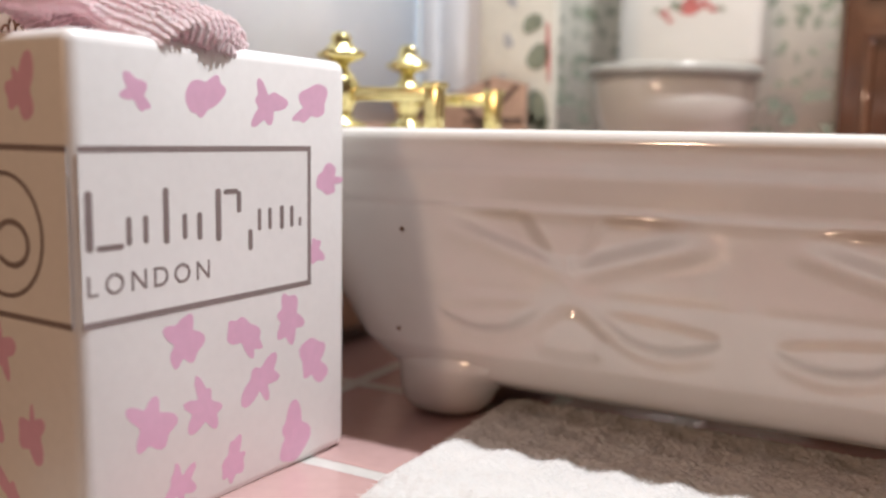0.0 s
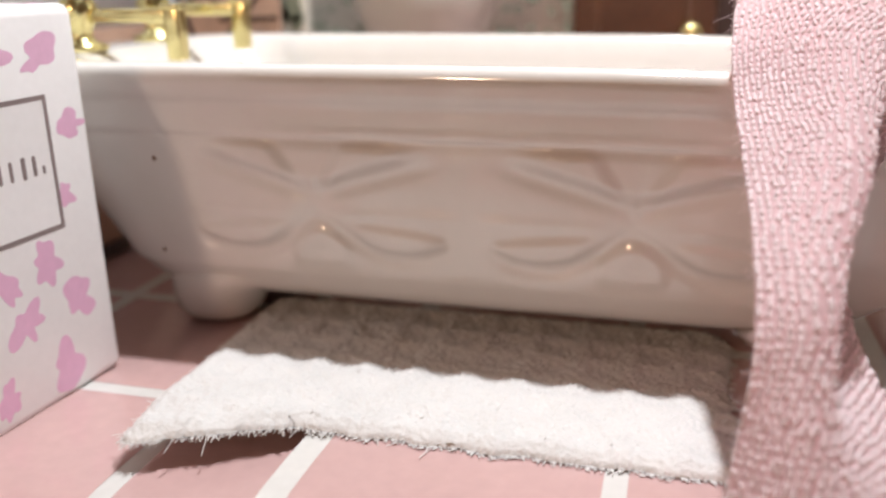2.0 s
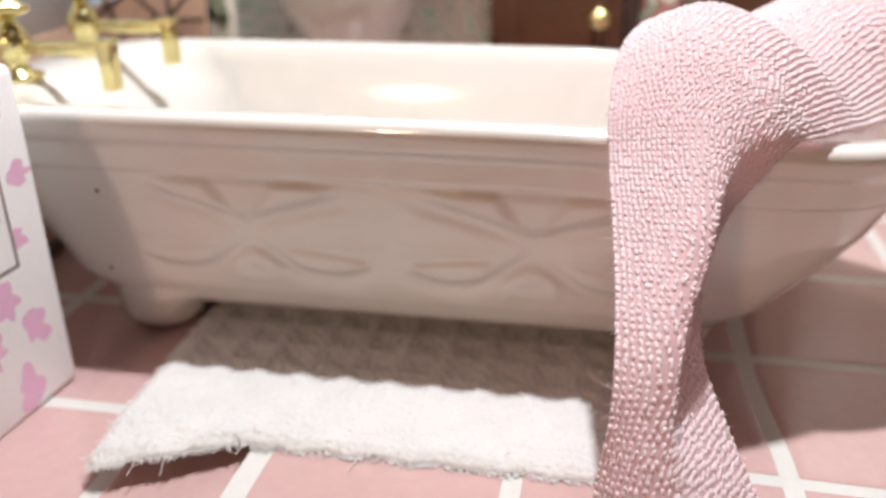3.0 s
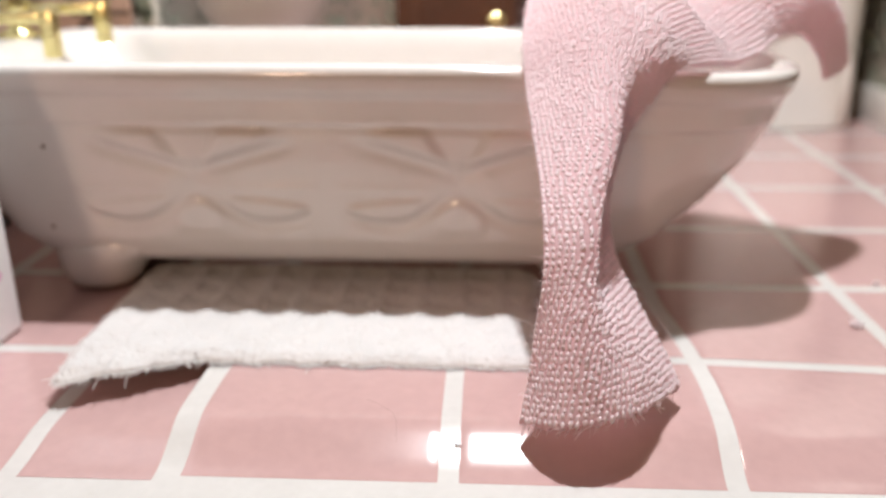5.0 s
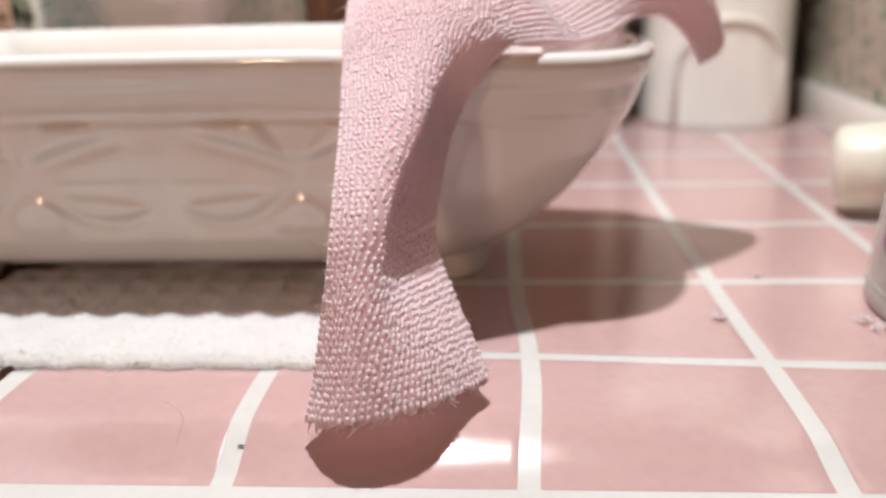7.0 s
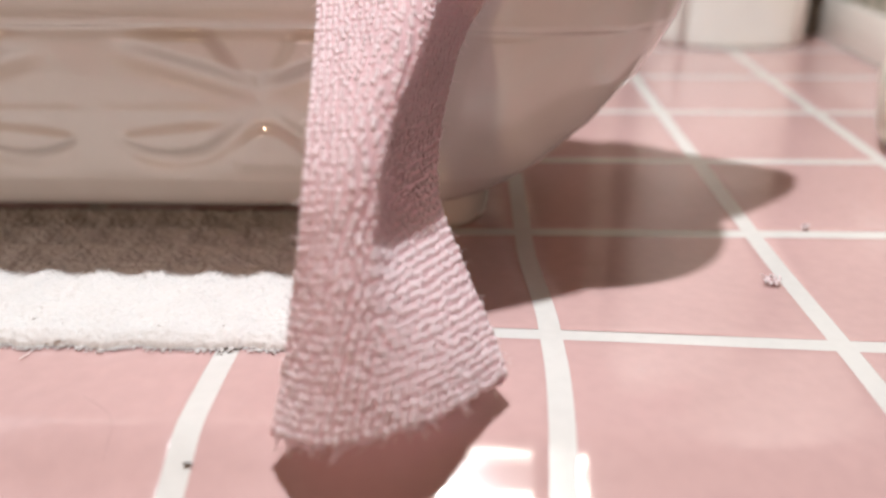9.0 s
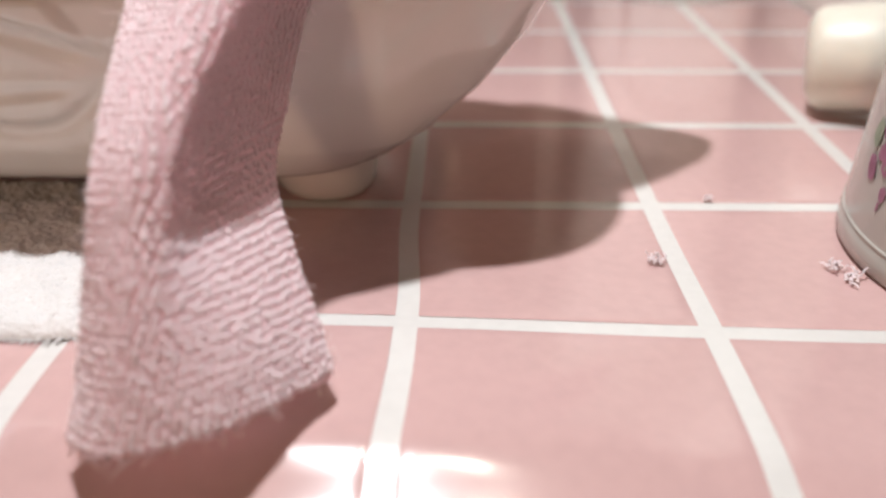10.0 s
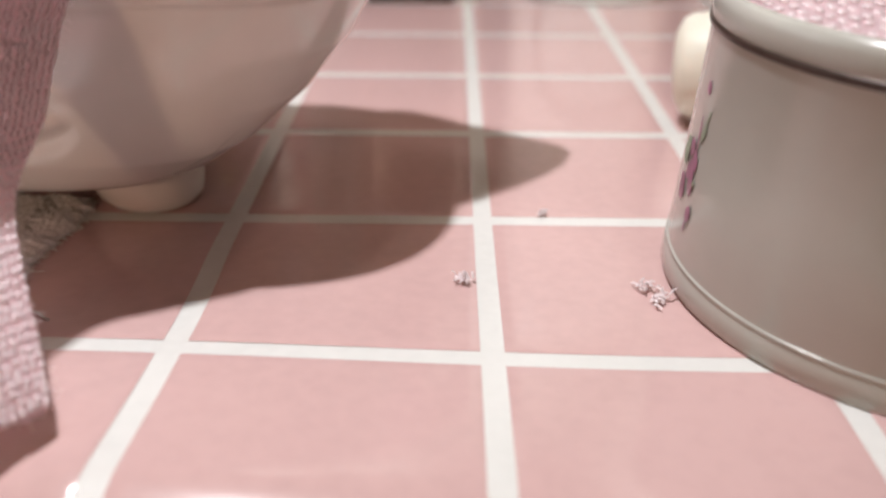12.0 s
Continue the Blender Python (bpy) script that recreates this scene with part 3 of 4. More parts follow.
def terry(thing_name, base, label, at, total, width, thick=0.9, pitch=0.66, row=0.70, length=110, seed=1, fibres=700, sides=(1, -1), category="towel"):
    """A strip of terry cloth of that length and width on the face at(u, v): the weave, and ribs of yarn loops on one side or both."""
    cloth = thing(thing_name, base, label, category)
    rng = random.Random(seed)
    nu, nv = 40, length
    bm = bmesh.new()
    top, low = [], []
    for j in range(nv + 1):
        rt, rl = [], []
        for i in range(nu + 1):
            p, n, d = at(i / nu, j / nv)
            if j in (0, nv):
                p = p + d * rng.uniform(-0.35, 0.35)
            rt.append(bm.verts.new(p + n * thick / 2)), rl.append(bm.verts.new(p - n * thick / 2))
        top.append(rt), low.append(rl)
    for j in range(nv):
        for i in range(nu):
            bm.faces.new((top[j][i], top[j][i + 1], top[j + 1][i + 1], top[j + 1][i]))
            bm.faces.new((low[j][i], low[j + 1][i], low[j + 1][i + 1], low[j][i + 1]))
        for i in (0, nu):
            bm.faces.new((top[j][i], top[j + 1][i], low[j + 1][i], low[j][i]))
    for j in (0, nv):
        for i in range(nu):
            bm.faces.new((top[j][i], low[j][i], low[j][i + 1], top[j][i + 1]))
    part("weave", bm, TERRY, cloth)
    # loops of yarn, in ribs along the cloth
    verts, faces = [], []
    count, lines = int(width / pitch), int(total / row)
    for j in range(lines):
        v = (j + 0.5) / lines
        here = sum((at((k + 1) / 6, v)[0] - at(k / 6, v)[0]).length for k in range(6)) / width
        for i in range(count):
            u = (i + 0.5) / count
            p, n0, d = at(u + rng.uniform(-0.12, 0.12) / count, min(1, max(0, v + rng.uniform(-0.2, 0.2) / lines)))
            for side in sides:
                n = n0 * side
                w = n.cross(d)
                d2 = (d + n * rng.uniform(0, 0.35) + w * rng.uniform(-0.22, 0.22)).normalized()
                w2 = n.cross(d2).normalized()
                c = p + n * (thick / 2 + rng.uniform(-0.02, 0.12))
                ra, rb, rc = row * 0.60 * rng.uniform(0.75, 1.1), pitch * 0.42 * min(1.6, here) * rng.uniform(0.8, 1.15), 0.13 * rng.uniform(0.7, 1.5)
                k0 = len(verts)
                verts.append(c - d2 * ra)
                for q in (-0.45, 0.45):
                    for k in range(5):
                        t = 2 * math.pi * k / 5
                        verts.append(c + d2 * ra * q + 0.87 * (w2 * rb * math.cos(t) + n * rc * math.sin(t)))
                verts.append(c + d2 * ra)
                for k in range(5):
                    m = (k + 1) % 5
                    faces += [(k0, k0 + 1 + m, k0 + 1 + k), (k0 + 1 + k, k0 + 1 + m, k0 + 6 + m, k0 + 6 + k), (k0 + 6 + k, k0 + 6 + m, k0 + 11)]
    # stray fibres, most of them along the edges
    for k in range(fibres):
        u = rng.choice((0, 1, rng.random()))
        v = rng.random() if u in (0, 1) else rng.choice((0, 1, rng.random()))
        p, n, d = at(u, v)
        a = n.cross(d) * (1 if u < 0.5 else -1)
        ends = v in (0, 1)
        way = (a * rng.uniform(0.2, 1) + n * rng.uniform(-0.6, 1.0) + d * rng.uniform(-0.8, 0.8) * (3 if ends else 1)).normalized()
        k0, long = len(verts), rng.uniform(0.4, 1.1) if rng.random() < 0.95 else rng.uniform(1.2, 2.2)
        for f in (0, 1):
            q = p + n * thick / 2 * rng.uniform(-1, 1) + way * long * f + Vector((0, 0, -0.2 * f))
            r = (0.07 if ends else 0.022) * (1 - 0.5 * f)
            verts += [q + n * r, q + d * r, q - n * r - d * r]
        faces += [(k0, k0 + 1, k0 + 4, k0 + 3), (k0 + 1, k0 + 2, k0 + 5, k0 + 4), (k0 + 2, k0, k0 + 3, k0 + 5)]
    me = bpy.data.meshes.new("nap")
    me.from_pydata([(p - BASE[cloth]) * MM for p in verts], [], faces)
    me.materials.append(TERRY_LOOP)
    me.polygons.foreach_set("use_smooth", [True] * len(me.polygons))
    loops = new("nap", me)
    loops.parent = cloth
    tagged(loops, kind="stuff")
    return cloth


# from the hem up over the rim and along it: left edge, front crest, valley and back edge of the towel
TOWEL = [((-18.7, -16.8, 3.4), (-14.5, -20.2, 5.0), (-8.5, -17.8, 5.4), (-3.5, -10.8, 4.1)),
         ((-18.0, -15.2, 7.0), (-13.8, -18.4, 8.6), (-8.9, -15.2, 8.4), (-4.9, -7.9, 6.8)),
         ((-17.5, -13.7, 11.2), (-13.3, -16.2, 12.3), (-10.2, -12.0, 11.6), (-7.0, -4.0, 10.2)),
         ((-17.0, -12.6, 15.0), (-13.0, -13.6, 15.8), (-11.9, -7.4, 14.6), (-8.9, 1.2, 13.6)),
         ((-16.8, -10.5, 18.5), (-12.7, -11.6, 19.2), (-12.3, -3.8, 18.0), (-9.0, 7.2, 17.0)),
         ((-17.0, -6.0, 22.0), (-11.9, -7.7, 22.8), (-11.5, 0.8, 21.6), (-8.2, 9.4, 20.8)),
         ((-17.5, 1.2, 26.0), (-10.2, -1.7, 27.2), (-9.6, 4.8, 25.8), (-6.9, 10.2, 24.8)),
         ((-18.1, 8.2, 30.0), (-10.5, 4.5, 31.5), (-6.8, 7.2, 30.2), (-4.4, 10.4, 28.6)),
         ((-18.4, 12.5, 34.0), (-11.0, 9.5, 36.0), (-5.0, 9.0, 34.0), (-1.7, 10.8, 31.8)),
         ((-17.6, 18.0, 38.5), (-11.5, 15.5, 40.6), (-4.5, 12.5, 38.0), (1.5, 12.6, 32.0)),
         ((-14.5, 24.5, 40.2), (-9.0, 21.5, 42.4), (-2.0, 16.5, 39.6), (4.8, 16.4, 31.7)),
         ((-7.0, 32.5, 38.8), (-3.5, 27.5, 39.8), (1.5, 22.0, 37.0), (7.0, 19.0, 31.3)),
         ((0.0, 44.0, 38.0), (3.5, 35.0, 42.4), (8.0, 27.0, 40.2), (10.5, 22.0, 32.0)),
         ((8.0, 53.0, 36.6), (11.0, 40.0, 42.8), (14.0, 30.0, 40.6), (14.0, 27.0, 33.4)),
         ((17.0, 48.5, 36.6), (18.5, 42.0, 41.2), (20.0, 33.0, 39.5), (18.6, 31.0, 33.4)),
         ((24.0, 45.0, 33.0), (25.2, 42.0, 36.2), (25.2, 37.0, 34.8), (23.0, 35.5, 30.0)),
         ((27.6, 43.0, 30.0), (28.2, 41.5, 29.8), (27.6, 39.5, 28.2), (25.0, 38.4, 26.8))]
terry("hand_towel", (-12, -20, 0), "narrow pink terry hand towel draped over the tub's rim", draped_surface(TOWEL, 3), 122, 24, length=190, seed=3, sides=(1,))
FLANNEL = [(-93.5, -17.0, 40.2, 0.1, 1, 0.05, 6.4, 0.5), (-90.5, -15.2, 41.4, 0.1, 1, 0.05, 6.6, 0.8), (-87.2, -12.6, 42.0, 0.1, 1, 0, 6.6, 1.0), (-83.4, -10.0, 41.2, 0, 1, 0, 6.4, 1.0), (-80.5, -8.6, 39.6, 0, 1, 0, 6.0, 0.9), (-80.4, -8.8, 37.6, 0, 1, 0, 5.6, 0.8)]
FLANNEL.reverse()
terry("face_cloth", (-90, -12, 37), "folded pink terry face cloth lying on the gift box", band_surface(FLANNEL, 9), 24, 13.5, thick=1.2, length=60, seed=9)

# ---- trinkets beside the face cloth on the gift box ----
trinket = thing("trinket_box", (-103, -7, BH), "small cream trinket box with brown scrollwork on the gift box", "box")
part("body", box(-108, -97.9, -10.5, -3.5, BH + 0.05, BH + 6.5, 0.5, seg=3), WHITE_CHINA, trinket)
for k in range(7):
    cx, cz, way = -98.6 - 1.5 * (k % 4), BH + 1.7 + 2.4 * (k // 4), 1 if k % 2 else -1
    curl = [(cx + way * (0.25 + 0.09 * i) * math.cos(0.55 * i), -10.55, cz + (0.25 + 0.09 * i) * math.sin(0.55 * i)) for i in range(14)]
    part("scroll", tube(curl, 0.13, 6), SPECK, trinket, "brown scroll")
solo("bead", ball((-93.6, -12.2, BH + 0.95), (1.2, 0.9, 0.9)), CHROME, (-93.6, -12.2, BH), "small shiny silver bead on the gift box", "bead")

# ---- waffle bath mat ----
def mat_place(u, v):
    x = -70.6 + 4.0 * (1 - v) ** 1.5 * (1 - u) + 55.2 * u + (1.6 * noise.noise((v * 5, 1.7, 0)) + 0.9 * noise.noise((v * 17, 4.2, 0))) * smooth_step(0.55, 1, u) + 0.5 * noise.noise((v * 4, 1.7, 0)) * smooth_step(0.45, 0, u)
    front = -4.2 - 6.6 * smooth_step(-50, -66, x) + 0.7 * noise.noise((x * 0.35, 0, 0)) + 0.3 * noise.noise((x * 1.4, 2, 0))
    back = 29.0 + 0.6 * noise.noise((x * 0.5, 5, 0))
    if u < 0.02 or u > 0.98:
        x += 0.5 * noise.noise((v * 30, 7, u))
    return x, front + (back - front) * v


def mat_height(x, y):
    cell = 5.2
    da, db = abs((x + 2.0) % cell - cell / 2), abs((y + 1.0) % cell - cell / 2)
    wall = max(math.exp(-(da / 1.5) ** 2), 0.85 * math.exp(-(db / 1.5) ** 2))
    return 0.66 + 0.52 * wall + 0.20 * noise.noise((x * 1.6, y * 1.6, 1)) + 0.22 * noise.noise((x * 3.3, y * 3.3, 2)) + 0.12 * noise.noise((x * 7, y * 7, 3))


mat = thing("bath_mat", (-44, 12, 0.2), "white waffle-weave cotton bath mat with frayed edges", "mat")


def mat_base(x, y):
    """The underside: it lies on the swollen sheet and its front corner stands off the floor."""
    return swell(x, y) + 0.2 + 0.75 * smooth_step(-48, -60, x) * smooth_step(-70, -62, x) * smooth_step(10, -4, y)


def mat_top(u, v):
    x, y = mat_place(u, v)
    rim = min(u * 57, (1 - u) * 57, v * 35, (1 - v) * 35)
    return (x, y, mat_base(x, y) + mat_height(x, y) * (0.02 + 0.38 * smooth_step(0, 0.25, rim) + 0.6 * smooth_step(0, 1.6, rim)))


bm = sheet(300, 200, mat_top)
sheet(60, 40, lambda u, v: (*mat_place(u, v), mat_base(*mat_place(u, v)) - 0.08), bm)
part("weave", bm, WAFFLE, mat)
rng = random.Random(21)
verts, faces = [], []
for k in range(1150):
    if k < 1100:
        u, v = rng.choice(((rng.random(), 0.0), (rng.random(), 0.0), (0.0, rng.random()), (1.0, rng.random()), (rng.random(), 1.0)))
        out = Vector(((-1 if u == 0 else 1 if u == 1 else rng.uniform(-0.5, 0.5)), (-1 if v == 0 else 1 if v == 1 else rng.uniform(-0.5, 0.5)), rng.uniform(-0.5, 0.3))).normalized()
        long = rng.uniform(0.3, 0.7) if rng.random() < 0.985 else rng.uniform(1.0, 1.8)
    else:
        u, v = rng.random(), rng.random() ** 1.6
        out, long = Vector((rng.uniform(-1, 1), rng.uniform(-1, 1), rng.uniform(0.1, 0.8))).normalized(), rng.uniform(0.5, 1.1)
    p = Vector(mat_top(u, v))
    bend = Vector((rng.uniform(-0.5, 0.5), rng.uniform(-0.5, 0.5), -0.4))
    k0 = len(verts)
    for f in (0, 0.5, 1):
        q = p + long * (out * f + bend * f * f * 0.6)
        q.z = max(q.z, lift(q.x, q.y) + 0.2)
        verts += [q + Vector((0.06, 0, 0.03)), q + Vector((-0.05, 0.05, 0)), q + Vector((0, -0.06, 0))]
    for s in (0, 3):
        faces += [(k0 + s, k0 + s + 1, k0 + s + 4, k0 + s + 3), (k0 + s + 1, k0 + s + 2, k0 + s + 5, k0 + s + 4), (k0 + s + 2, k0 + s, k0 + s + 3, k0 + s + 5)]
me = bpy.data.meshes.new("fringe")
me.from_pydata([(p - BASE[mat]) * MM for p in verts], [], faces)
me.materials.append(WAFFLE)
fringe = new("fringe", me)
fringe.parent = mat
tagged(fringe, kind="stuff")

# ---- china pot with a pink cloth in it ----
PX, PY = 63.7, 13.0
pot = thing("china_pot", (PX, PY, 0), "cream china pot with a dark gilt line and mauve flowers", "pot")
bm = lathe([(19.8, 0.05), (21.6, 0.1), (22.2, 0.7), (22.1, 2.4), (21.8, 3.0), (21.9, 3.6), (21.3, 12), (20.7, 22.7), (20.9, 23.2), (21.0, 24.6), (20.75, 25.3), (20.2, 25.6), (19.6, 25.3), (19.3, 24.2), (18.2, 12), (17, 2.5), (0.1, 2.2)], (PX, PY, 0), 128)
part("body", bm, CREAM_CHINA, pot)
part("line", lathe([(20.7, 22.5), (20.98, 22.55), (21.0, 23.1), (20.85, 23.2)], (PX, PY, 0), 128), GILT, pot, "dark gilt line under the lip")
part("line", lathe([(21.85, 2.85), (22.02, 2.9), (22.0, 3.15), (21.8, 3.2)], (PX, PY, 0), 128), CREAM_CHINA, pot)


def pot_side(a, z, h):
    t = math.pi + a / 21.3
    r = 21.97 - (z - 3.6) * 0.0695 + 0.04 + h
    return (PX + r * math.cos(t), PY + r * math.sin(t), z)


rng = random.Random(8)
for a, z, ra, rb, tw, mt in ((1.4, 7.6, 0.5, 0.75, 0.1, MAUVE_PRINT), (1.2, 6.4, 0.18, 0.5, 0, MAUVE_PRINT), (0.4, 10.2, 0.55, 1.2, 0.3, MAUVE_PRINT), (-0.3, 11.0, 0.7, 1.0, -0.4, MAUVE_PRINT), (0.5, 12.0, 0.5, 0.9, 0.4, MAUVE_PRINT), (-0.8, 12.8, 0.6, 0.8, 0, MAUVE_PRINT),
                             (0.9, 10.0, 0.25, 0.6, -0.6, LEAF_PRINT), (1.1, 14.6, 0.3, 0.8, -0.5, LEAF_PRINT), (1.3, 15.8, 0.15, 0.9, -0.3, LEAF_PRINT), (0.2, 14.2, 0.14, 1.6, 0.1, MAUVE_PRINT), (0.1, 18.2, 0.4, 0.6, 0.2, MAUVE_PRINT), (-1.6, 9, 0.8, 1.1, 0.4, MAUVE_PRINT), (-2.4, 12, 0.8, 1.3, 0, LEAF_PRINT)):
    part("printed_flower", prism(oval(a, z, ra, rb, tw, 14, 0.15, rng), pot_side, 0.03), mt, pot, smooth=False)
FILLING = [(PX + 4, PY + 17.4, 24.2, 1, 0, 0, 9, 0.3), (PX - 1.2, PY + 10, 25.9, 1, 0, 0, 15.6, 0.25), (PX - 0.4, PY, 26.6, 1, 0, 0, 18.6, 0.2), (PX + 1.6, PY - 10, 25.8, 1, 0, 0, 15.2, 0.25), (PX + 4, PY - 17.4, 24.2, 1, 0, 0, 6, 0.3)]
FILLING.reverse()
terry("face_cloth", (PX, PY, 21), "pink terry face cloth stuffed into the china pot", band_surface(FILLING, 12), 36, 37, thick=1.2, pitch=0.95, row=0.95, length=50, seed=12)

# ---- bits of fluff on the floor ----
rng = random.Random(5)
for n, (x, y, size) in enumerate(((23.4, 12.1, 0.9), (31.6, 26.7, 0.5), (39.9, 9.2, 1.3), (39.4, 11.4, 1.0))):
    verts, faces = [], []
    for k in range(26):
        p = Vector((x + rng.gauss(0, 0.35) * size, y + rng.gauss(0, 0.35) * size, 0.25 + lift(x, y) + abs(rng.gauss(0, 0.2)) * size))
        way = Vector((rng.uniform(-1, 1), rng.uniform(-1, 1), rng.uniform(-0.2, 0.5))).normalized() * rng.uniform(0.3, 0.8) * size
        side = way.cross(Vector((0, 0, 1))).normalized() * 0.10
        k0 = len(verts)
        for f in (0, 0.5, 1):
            q = p + way * f + Vector((0, 0, 0.15 * math.sin(3 * f)))
            q.z = max(q.z, lift(q.x, q.y) + 0.16)
            verts += [q + side, q - side, q + Vector((0, 0, 0.12))]
        for s in (0, 3):
            faces += [(k0 + s, k0 + s + 1, k0 + s + 4, k0 + s + 3), (k0 + s + 1, k0 + s + 2, k0 + s + 5, k0 + s + 4), (k0 + s + 2, k0 + s, k0 + s + 3, k0 + s + 5)]
    me = bpy.data.meshes.new("lint")
    me.from_pydata([(q - Vector((x, y, lift(x, y) + 0.1))) * MM for q in verts], [], faces)
    me.materials.append(DUST)
    ob = new("lint", me)
    ob.location = Vector((x, y, lift(x, y) + 0.1)) * MM
    tagged(ob, "tiny pinkish tuft of lint lying on the tiles", "lint", "lint on the floor")

thread = tube([(-15.5 + 0.55 * k, 4.6 + 0.5 * math.sin(1.1 * k) - 0.06 * k, lift(-15.5 + 0.55 * k, 4.6) + 0.22) for k in range(11)], 0.11, 6)
solo("thread", thread, WAFFLE, (-12.5, 4.6, 1.2), "loose white cotton thread lying on the tiles", "thread")
hair = tube([(-34 + 2.2 * math.sin(0.5 * k) * 0.5 + 0.55 * k, -11.5 - 0.75 * k, lift(-34 + 0.55 * k, -11.5 - 0.75 * k) + 0.14) for k in range(9)], 0.007, 5)
solo("hair", hair, DARK_INLAY, (-32, -14, 0.2), "fine dark stray hair lying on the pink tile", "hair")
solo("crumb", ball((-25.5 + 0.8, -17.5, lift(-25, -17.5) + 0.16), (0.35, 0.12, 0.08)), DARK_INLAY, (-24.7, -17.5, 0.2), "tiny dark crumb on the pink tile", "crumb")

# ---- cream roll behind the pot ----
turn = Matrix.Rotation(radians(84), 3, "Y") @ Matrix.Identity(3)
turn = Matrix.Rotation(radians(-20), 3, "Z") @ turn
bm = lathe([(0.1, -0.2), (4.6, 0), (6.2, 0.8), (6.8, 2.0), (7.0, 8), (6.7, 14.4), (5.6, 15.6), (0.1, 15.8)], (51.9, 58.0, 7.1), 48, turn)
solo("soap_roll", bm, CREAM_SOAP, (62, 62, 0), "small cream rounded block lying on the tiles", "soap")
# ---- walls of the miniature room ----
BACK = 104.0
bm = box(-215, -5.6, BACK, BACK + 5, -0.4, 150)
wall_back = solo("wall_back", bm, PAPER, (-100, BACK + 2, 0), "cream wallpaper with grey-green sprigs", "wall", kind="structure")
bm = box(24, 82, 168, 173, -0.4, 150)
wall_far = solo("wall_far", bm, PAPER, (50, 170, 0), "cream wallpaper in the recess", "wall", kind="structure")
bm = box(24, 28, 135, 168, -0.4, 150)
solo("wall_recess", bm, PAPER, (26, 150, 0), "cream wallpaper on the side of the recess", "wall", kind="structure")
bm = box(-5.6, 28, 130, 135, -0.4, 150)
solo("wall_alcove", bm, PAPER, (10, 132, 0), "cream wallpaper round the second door", "wall", kind="structure")
bm = box(-10.5, -5.6, BACK + 5, 130, -0.4, 150)
solo("wall_alcove_side", bm, PAPER, (-8, 118, 0), "cream wallpaper in the alcove", "wall", kind="structure")
bm = box(77, 82, 82, 168, -0.2, 150)
wall_right = solo("wall_right", bm, PAPER, (79, 120, 0), "cream wallpaper with grey-green foliage", "wall", kind="structure")
bm = box(75.6, 77, 82, 168, 0.15, 9.5, 0.3)
solo("baseboard", bm, WHITE_CHINA, (76.3, 120, 0.1), "white painted skirting board", "baseboard", kind="structure")
rng = random.Random(31)


def sprig(place, a, z, size):
    return prism(lobed(a, z, size, rng.choice((4, 5, 6)), rng.uniform(0, 6), rng, 0.15, 30), place, 0.06)


def on_back(a, z, h):
    return (a, BACK - h, z)


def on_right(a, z, h):
    return (77 - h, a, z)


for i in range(25):
    for j in range(12):
        a, z = -108 + 2.9 * i + rng.uniform(-1.1, 1.1), 12 + 4.4 * j + rng.uniform(-1.5, 1.5)
        if a < -42.5:
            part("printed_sprig", sprig(on_back, a, z, rng.uniform(1.2, 2.1)), LEAF_PRINT, wall_back, smooth=False)
for i in range(14):
    for j in range(8):
        part("printed_sprig", sprig(on_right, 84 + 6 * i + rng.uniform(-2, 2), 12 + 5 * j + rng.uniform(-2, 2), rng.uniform(1.8, 3.2)), LEAF_PRINT, wall_right, smooth=False)

# ---- brown cabinet doors in the back wall ----
def panel_door(name, x0, x1, y, label, knob_x=None):
    d = thing(name, ((x0 + x1) / 2, y, 0.1), label, "door", kind="structure")
    part("leaf", box(x0, x1, y - 3.0, y - 0.05, 0.2, 120, 0.4), DARK_WOOD, d)
    for z0, z1 in ((6, 50), (55, 112)):
        fr = bmesh.new()
        box(x0 + 3.5, x1 - 3.5, y - 3.9, y - 3.05, z1 - 1.6, z1, 0.3, fr)
        box(x0 + 3.5, x1 - 3.5, y - 3.9, y - 3.05, z0, z0 + 1.6, 0.3, fr)
        box(x0 + 3.5, x0 + 5.0, y - 3.9, y - 3.05, z0 + 1.7, z1 - 1.7, 0.3, fr)
        box(x1 - 5.0, x1 - 3.5, y - 3.9, y - 3.05, z0 + 1.7, z1 - 1.7, 0.3, fr)
        part("moulding", fr, DARK_WOOD, d)
    if knob_x is not None:
        turn = Matrix.Rotation(radians(90), 3, "X")
        part("knob", lathe([(0.7, -0.1), (0.7, 1.0), (1.6, 1.5), (2.0, 2.2), (1.8, 3.0), (0.9, 3.5), (0.1, 3.6)], (knob_x, y - 3.0, 29.0), 24, turn), BRASS, d, "round brass knob")
    return d


panel_door("door_1", -42.0, -16.5, BACK - 0.2, "dark brown varnished wooden door with a round brass knob", -20.8)
bm = box(-16.4, -13.2, BACK - 2.2, BACK - 0.05, 0.2, 122, 0.3)
solo("trim", bm, DARK_INLAY, (-15, BACK - 1, 0.1), "near-black wooden door post", "trim", kind="structure")
panel_door("door_2", 0.5, 22.5, 129.8, "dark reddish-brown varnished wooden door standing shut")
strip_w = solo("wall_panel", box(-13.0, -5.7, BACK - 1.0, BACK - 0.05, 0.2, 120), PALE_PINK, (-9, BACK - 0.5, 0.1), "pink papered strip with large pale leaves", "wallpaper", kind="structure")


def on_strip(a, z, h):
    return (a, BACK - 1.0 - h, z)


